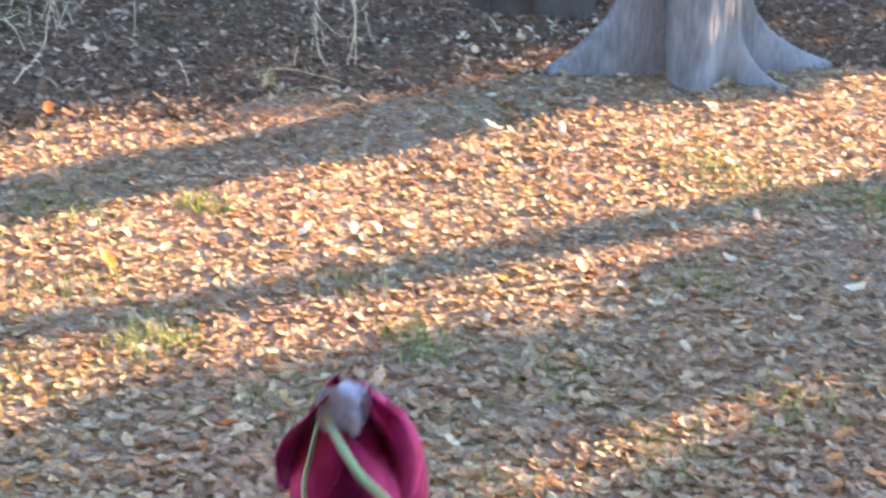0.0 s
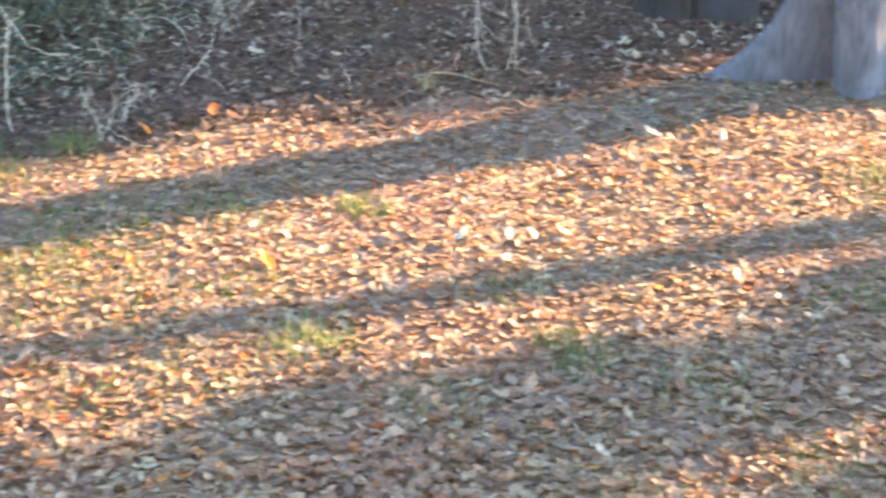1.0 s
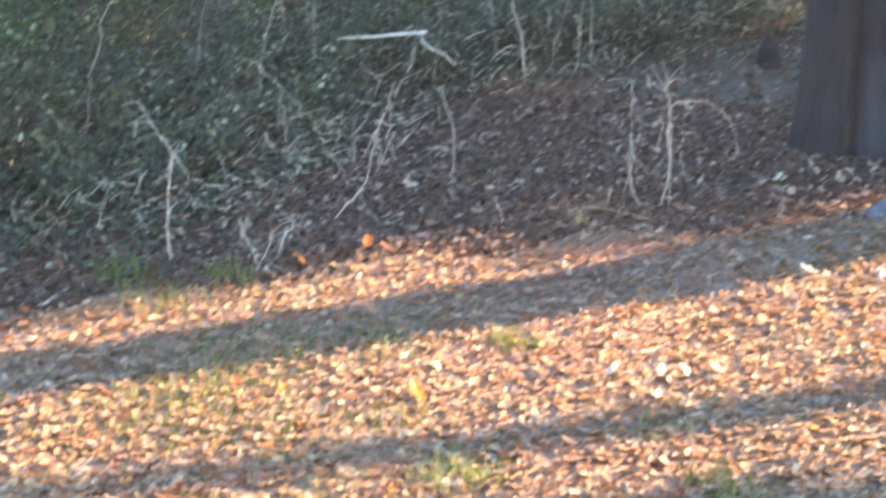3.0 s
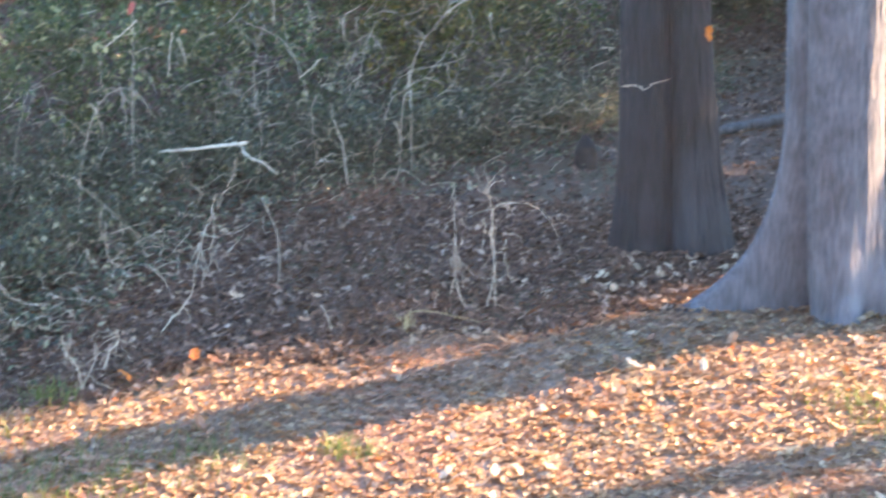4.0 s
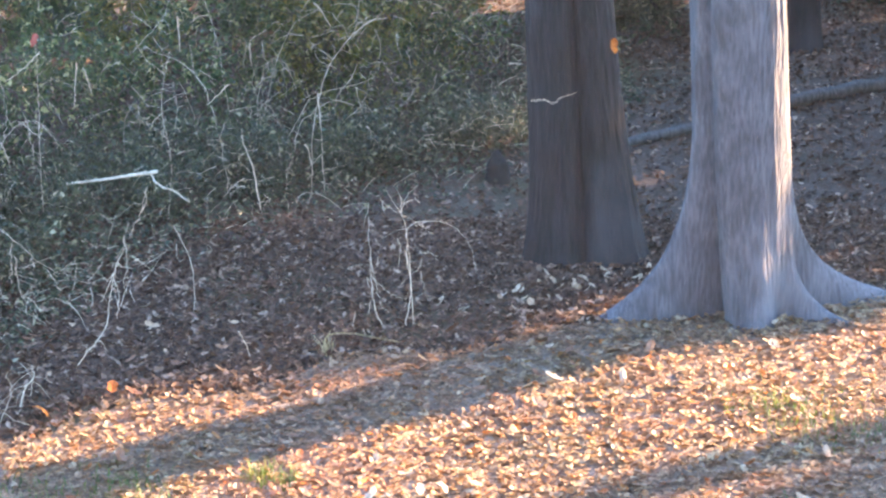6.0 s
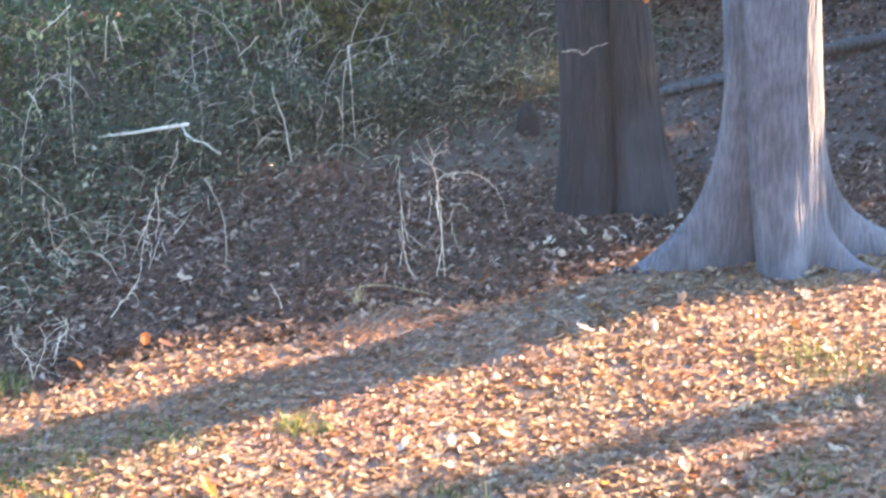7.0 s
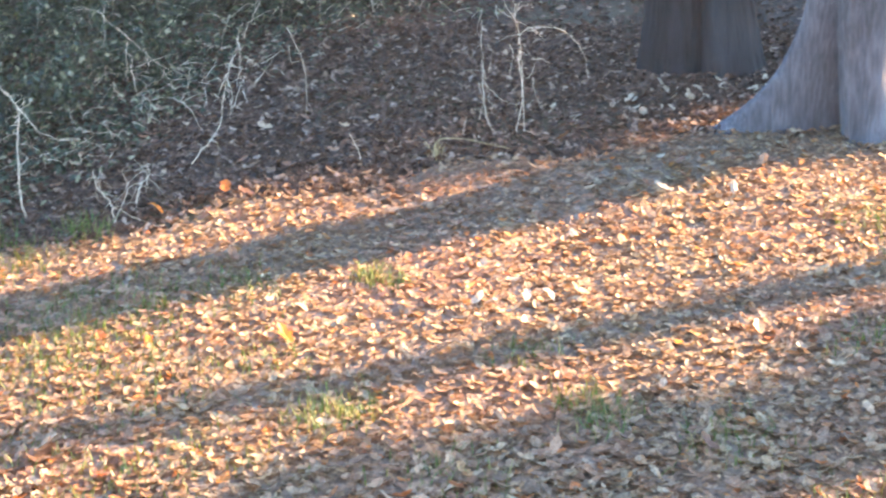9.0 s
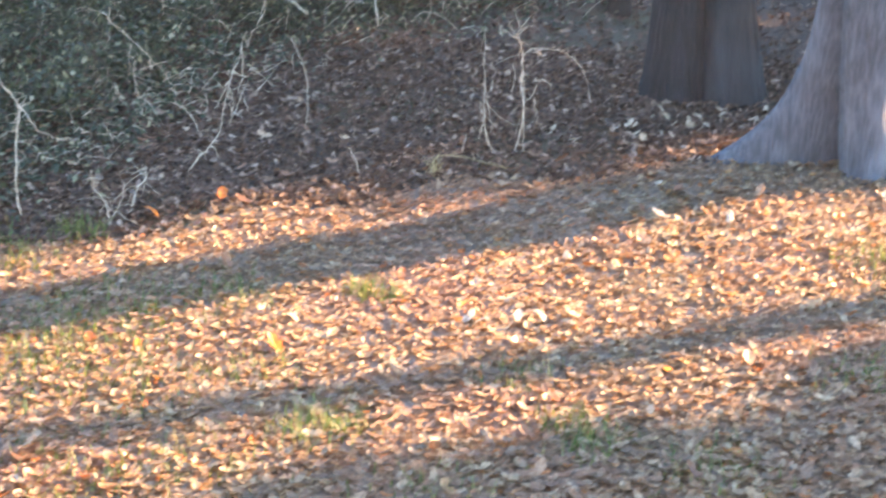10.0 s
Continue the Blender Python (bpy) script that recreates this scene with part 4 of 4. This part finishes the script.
shapes = [raw_mesh("leaf", OAK[k][0] * s, OAK[k][1], LITTER_ONE) for k in range(4) for s in (0.09, 0.12)]
for i, (x, y) in enumerate(pick):
    ob = new("leaf", shapes[i % 8])
    ob.parent = ground
    ob.matrix_basis = pose(x, y, gz(x, y) + 0.055, lr.uniform(-40, 25), lr.uniform(-30, 30), lr.uniform(0, 360))

# an orange leaf and a broken twig caught on the thick dark trunk
stick("short bare twig sticking out of the dark trunk", [(1.30, 12.62, 1.60), (1.16, 12.5, 1.575), (1.10, 12.45, 1.53), (1.02, 12.4, 1.565), (0.93, 12.35, 1.56)], 0.0014, 0.0034, "broken_twig", TWIG)
thing("orange_leaf", raw_mesh("orange_leaf", OAK[2][0] * 0.13, OAK[2][1], ORANGE), "curled orange leaf caught on dark bark", "leaf", at=pose(1.595, 12.745, 1.94, 70, 15, 25))

# ---- the window that the yard is seen from, and the flower in it ----
def box(x0, x1, y0, y1, z0, z1, bevel=0.004):
    bm = bmesh.new()
    bmesh.ops.create_cube(bm, size=1.0)
    for v in bm.verts:
        v.co = ((x0 + x1) / 2 + v.co.x * (x1 - x0), (y0 + y1) / 2 + v.co.y * (y1 - y0), (z0 + z1) / 2 + v.co.z * (z1 - z0))
    bmesh.ops.bevel(bm, geom=bm.edges[:], offset=bevel, segments=2, affect="EDGES")
    return bm


def bm_mesh(name, bm, material, smooth=False):
    me = bpy.data.meshes.new(name)
    bm.to_mesh(me)
    bm.free()
    for p in me.polygons:
        p.use_smooth = smooth
    me.materials.append(material)
    return me


def structure(name, bm, material, label, category):
    return thing(name, bm_mesh(name, bm, material), label, category, kind="structure")


structure("wall_window_below", box(-3, 3, 0.36, 0.54, -2.2, 1.98), WALL, "pale painted house wall below the window", "wall")
structure("wall_window_left", box(-3, -1.3, 0.36, 0.54, 1.98, 3.6), WALL, "pale painted house wall beside the window", "wall")
structure("wall_window_right", box(1.3, 3, 0.36, 0.54, 1.98, 3.6), WALL, "pale painted house wall beside the window", "wall")
structure("wall_window_above", box(-3, 3, 0.36, 0.54, 3.6, 4.2), WALL, "pale painted house wall above the window", "wall")
structure("window_sill", box(-1.296, 1.296, 0.30, 0.58, 1.984, 2.02), SILL, "white painted window sill", "sill")
window_1 = thing("window_1", None, "dusty single-pane window with a tan film for warm haze", "window", kind="structure", at=pose(0, 0.50, 0))
pane = part("pane", bm_mesh("pane", box(-1.297, 1.297, -0.002, 0.002, 2.023, 3.597, 0.0005), DUSTY_GLASS), window_1, "clear glass with a thin film of dust")
pane.visible_shadow = False
structure("wall_back", box(-3, 3, -3.2, -3.0, -2.2, 4.2), WALL, "plain painted back wall of the room", "wall")
structure("wall_side_left", box(-3.2, -3.003, -3.2, 0.54, -2.2, 4.2), WALL, "plain painted side wall of the room", "wall")
structure("wall_side_right", box(3.003, 3.2, -3.2, 0.54, -2.2, 4.2), WALL, "plain painted side wall of the room", "wall")
structure("floor", box(-2.997, 2.997, -2.997, 0.357, 0.75, 0.9), GREY_WOOD, "plain wooden floor of the room", "floor")
structure("ceiling", box(-3.2, 3.2, -3.2, 0.54, 4.204, 4.35), SILL, "plain white ceiling of the room", "ceiling")

vase = thing("bud_vase", None, "small clear glass bud vase on the window sill", "vase", at=pose(0.02, 0.44, 2.02))
prof = [(0.0, 0.0), (0.02, 0.0), (0.022, 0.03), (0.014, 0.06), (0.011, 0.085), (0.013, 0.09), (0.010, 0.088), (0.008, 0.06), (0.018, 0.03), (0.0, 0.006)]
bm = bmesh.new()
rings = [[bm.verts.new((r * math.cos(a), r * math.sin(a), z)) for a in np.linspace(0, 2 * math.pi, 20, endpoint=False)] for r, z in prof if r > 0]
for a, b in zip(rings, rings[1:]):
    for k in range(20):
        bm.faces.new((a[k], a[(k + 1) % 20], b[(k + 1) % 20], b[k]))
bm.faces.new(rings[0][::-1])
bm.faces.new(rings[-1])
part("glass", bm_mesh("glass", bm, GLASS, True), vase)


def petal_arrays(length, width, cup, flare, seed):
    """A cupped petal from its base at the origin along -z, hollow towards +y."""
    rng = np.random.default_rng(seed)
    nu, nv, v = 12, 11, []
    for i in range(nu):
        u = i / (nu - 1)
        half = width * math.sin(math.pi * (0.12 + 0.78 * u)) ** 0.8
        for j in range(nv):
            q = 2 * j / (nv - 1) - 1
            x = half * math.sin(q * cup) / math.sin(cup)
            y = -0.5 * length * math.sin(math.pi * 0.55 * u) * flare + half * (1 - math.cos(q * cup)) + 0.0012 * math.sin(5 * q + 3 * u + seed)
            v.append((x, y, -length * u * (1 - 0.1 * q * q) + 0.001 * rng.normal()))
    t = []
    for i in range(nu - 1):
        for j in range(nv - 1):
            a = i * nv + j
            t += [(a, a + 1, a + nv + 1), (a, a + nv + 1, a + nv)]
    return np.array(v), np.array(t)


flower = thing("cut_flower", None, "drooping wilted magenta flower on a pale green stem", "flower", at=pose(-0.0020, 0.460, 2.2015) @ Matrix.Scale(0.86, 4))
# turn about the stem, outward lean, length, half width, cup, bulge
for i, (yaw, lean_out, length, width, cup, bulge, px) in enumerate([(0, -6, 0.050, 0.0195, 0.9, 0.45, 0.0085), (58, -12, 0.047, 0.020, 0.8, 0.90, 0.0075), (-62, -6, 0.046, 0.015, 0.9, 0.70, -0.002),
                                                                    (130, -10, 0.046, 0.020, 0.9, 0.85, 0.006), (-140, -8, 0.045, 0.017, 0.9, 0.75, 0.0), (180, 6, 0.044, 0.019, 0.9, 0.6, 0.004)]):
    p = part("petal", raw_mesh("petal", *petal_arrays(length, width, cup, bulge, i), PETAL, True), flower)
    p.matrix_basis = pose(px, 0, 0.004 if i > 2 else 0.0, 0, lean_out, yaw)
    md = p.modifiers.new("thickness", "SOLIDIFY")
    md.thickness = 0.0006
p = part("petal", raw_mesh("petal", *petal_arrays(0.017, 0.0105, 0.8, 0.75, 9), FADED_SKYLIT, True), flower, "faded lilac petal folded back, skylight highlight in its colour")
p.matrix_basis = pose(-0.003, -0.006, 0.0075, 0, -34, 10)
p = part("petal", raw_mesh("petal", *petal_arrays(0.016, 0.008, 0.8, 0.8, 12), PETAL, True), flower)
p.matrix_basis = pose(0.001, 0.004, 0.005, 0, -30, 35)
for i in range(3):
    p = part("sepal", raw_mesh("sepal", *petal_arrays(0.011, 0.0028, 0.7, 0.9, 20 + i), CALYX, True), flower)
    p.matrix_basis = pose(-0.004, 0, 0.003, 0, 12, 60 * i - 100)
part("calyx", raw_mesh("calyx", *tube_arrays(spline([(-0.007, -0.003, 0.001), (-0.003, -0.001, 0.003), (0.003, 0, 0.003)], 8), 0.0022, 0.0036, 10), CALYX, True), flower)
part("stem", raw_mesh("stem", *tube_arrays(spline([(-0.005, -0.004, 0.001), (-0.003, -0.010, -0.004), (0.007, -0.024, -0.015), (0.019, -0.032, -0.024), (0.029, -0.032, -0.040), (0.026, -0.024, -0.09), (0.025, -0.023, -0.20)], 34), 0.0014, 0.0017, 8), STEM, True), flower)
part("leaf_stalk", raw_mesh("leaf_stalk", *tube_arrays(spline([(-0.006, -0.006, 0.000), (-0.009, -0.014, -0.013), (-0.011, -0.018, -0.026), (-0.006, -0.02, -0.045), (0.023, -0.02, -0.09)], 24), 0.0007, 0.0012, 7), STEM, True), flower)
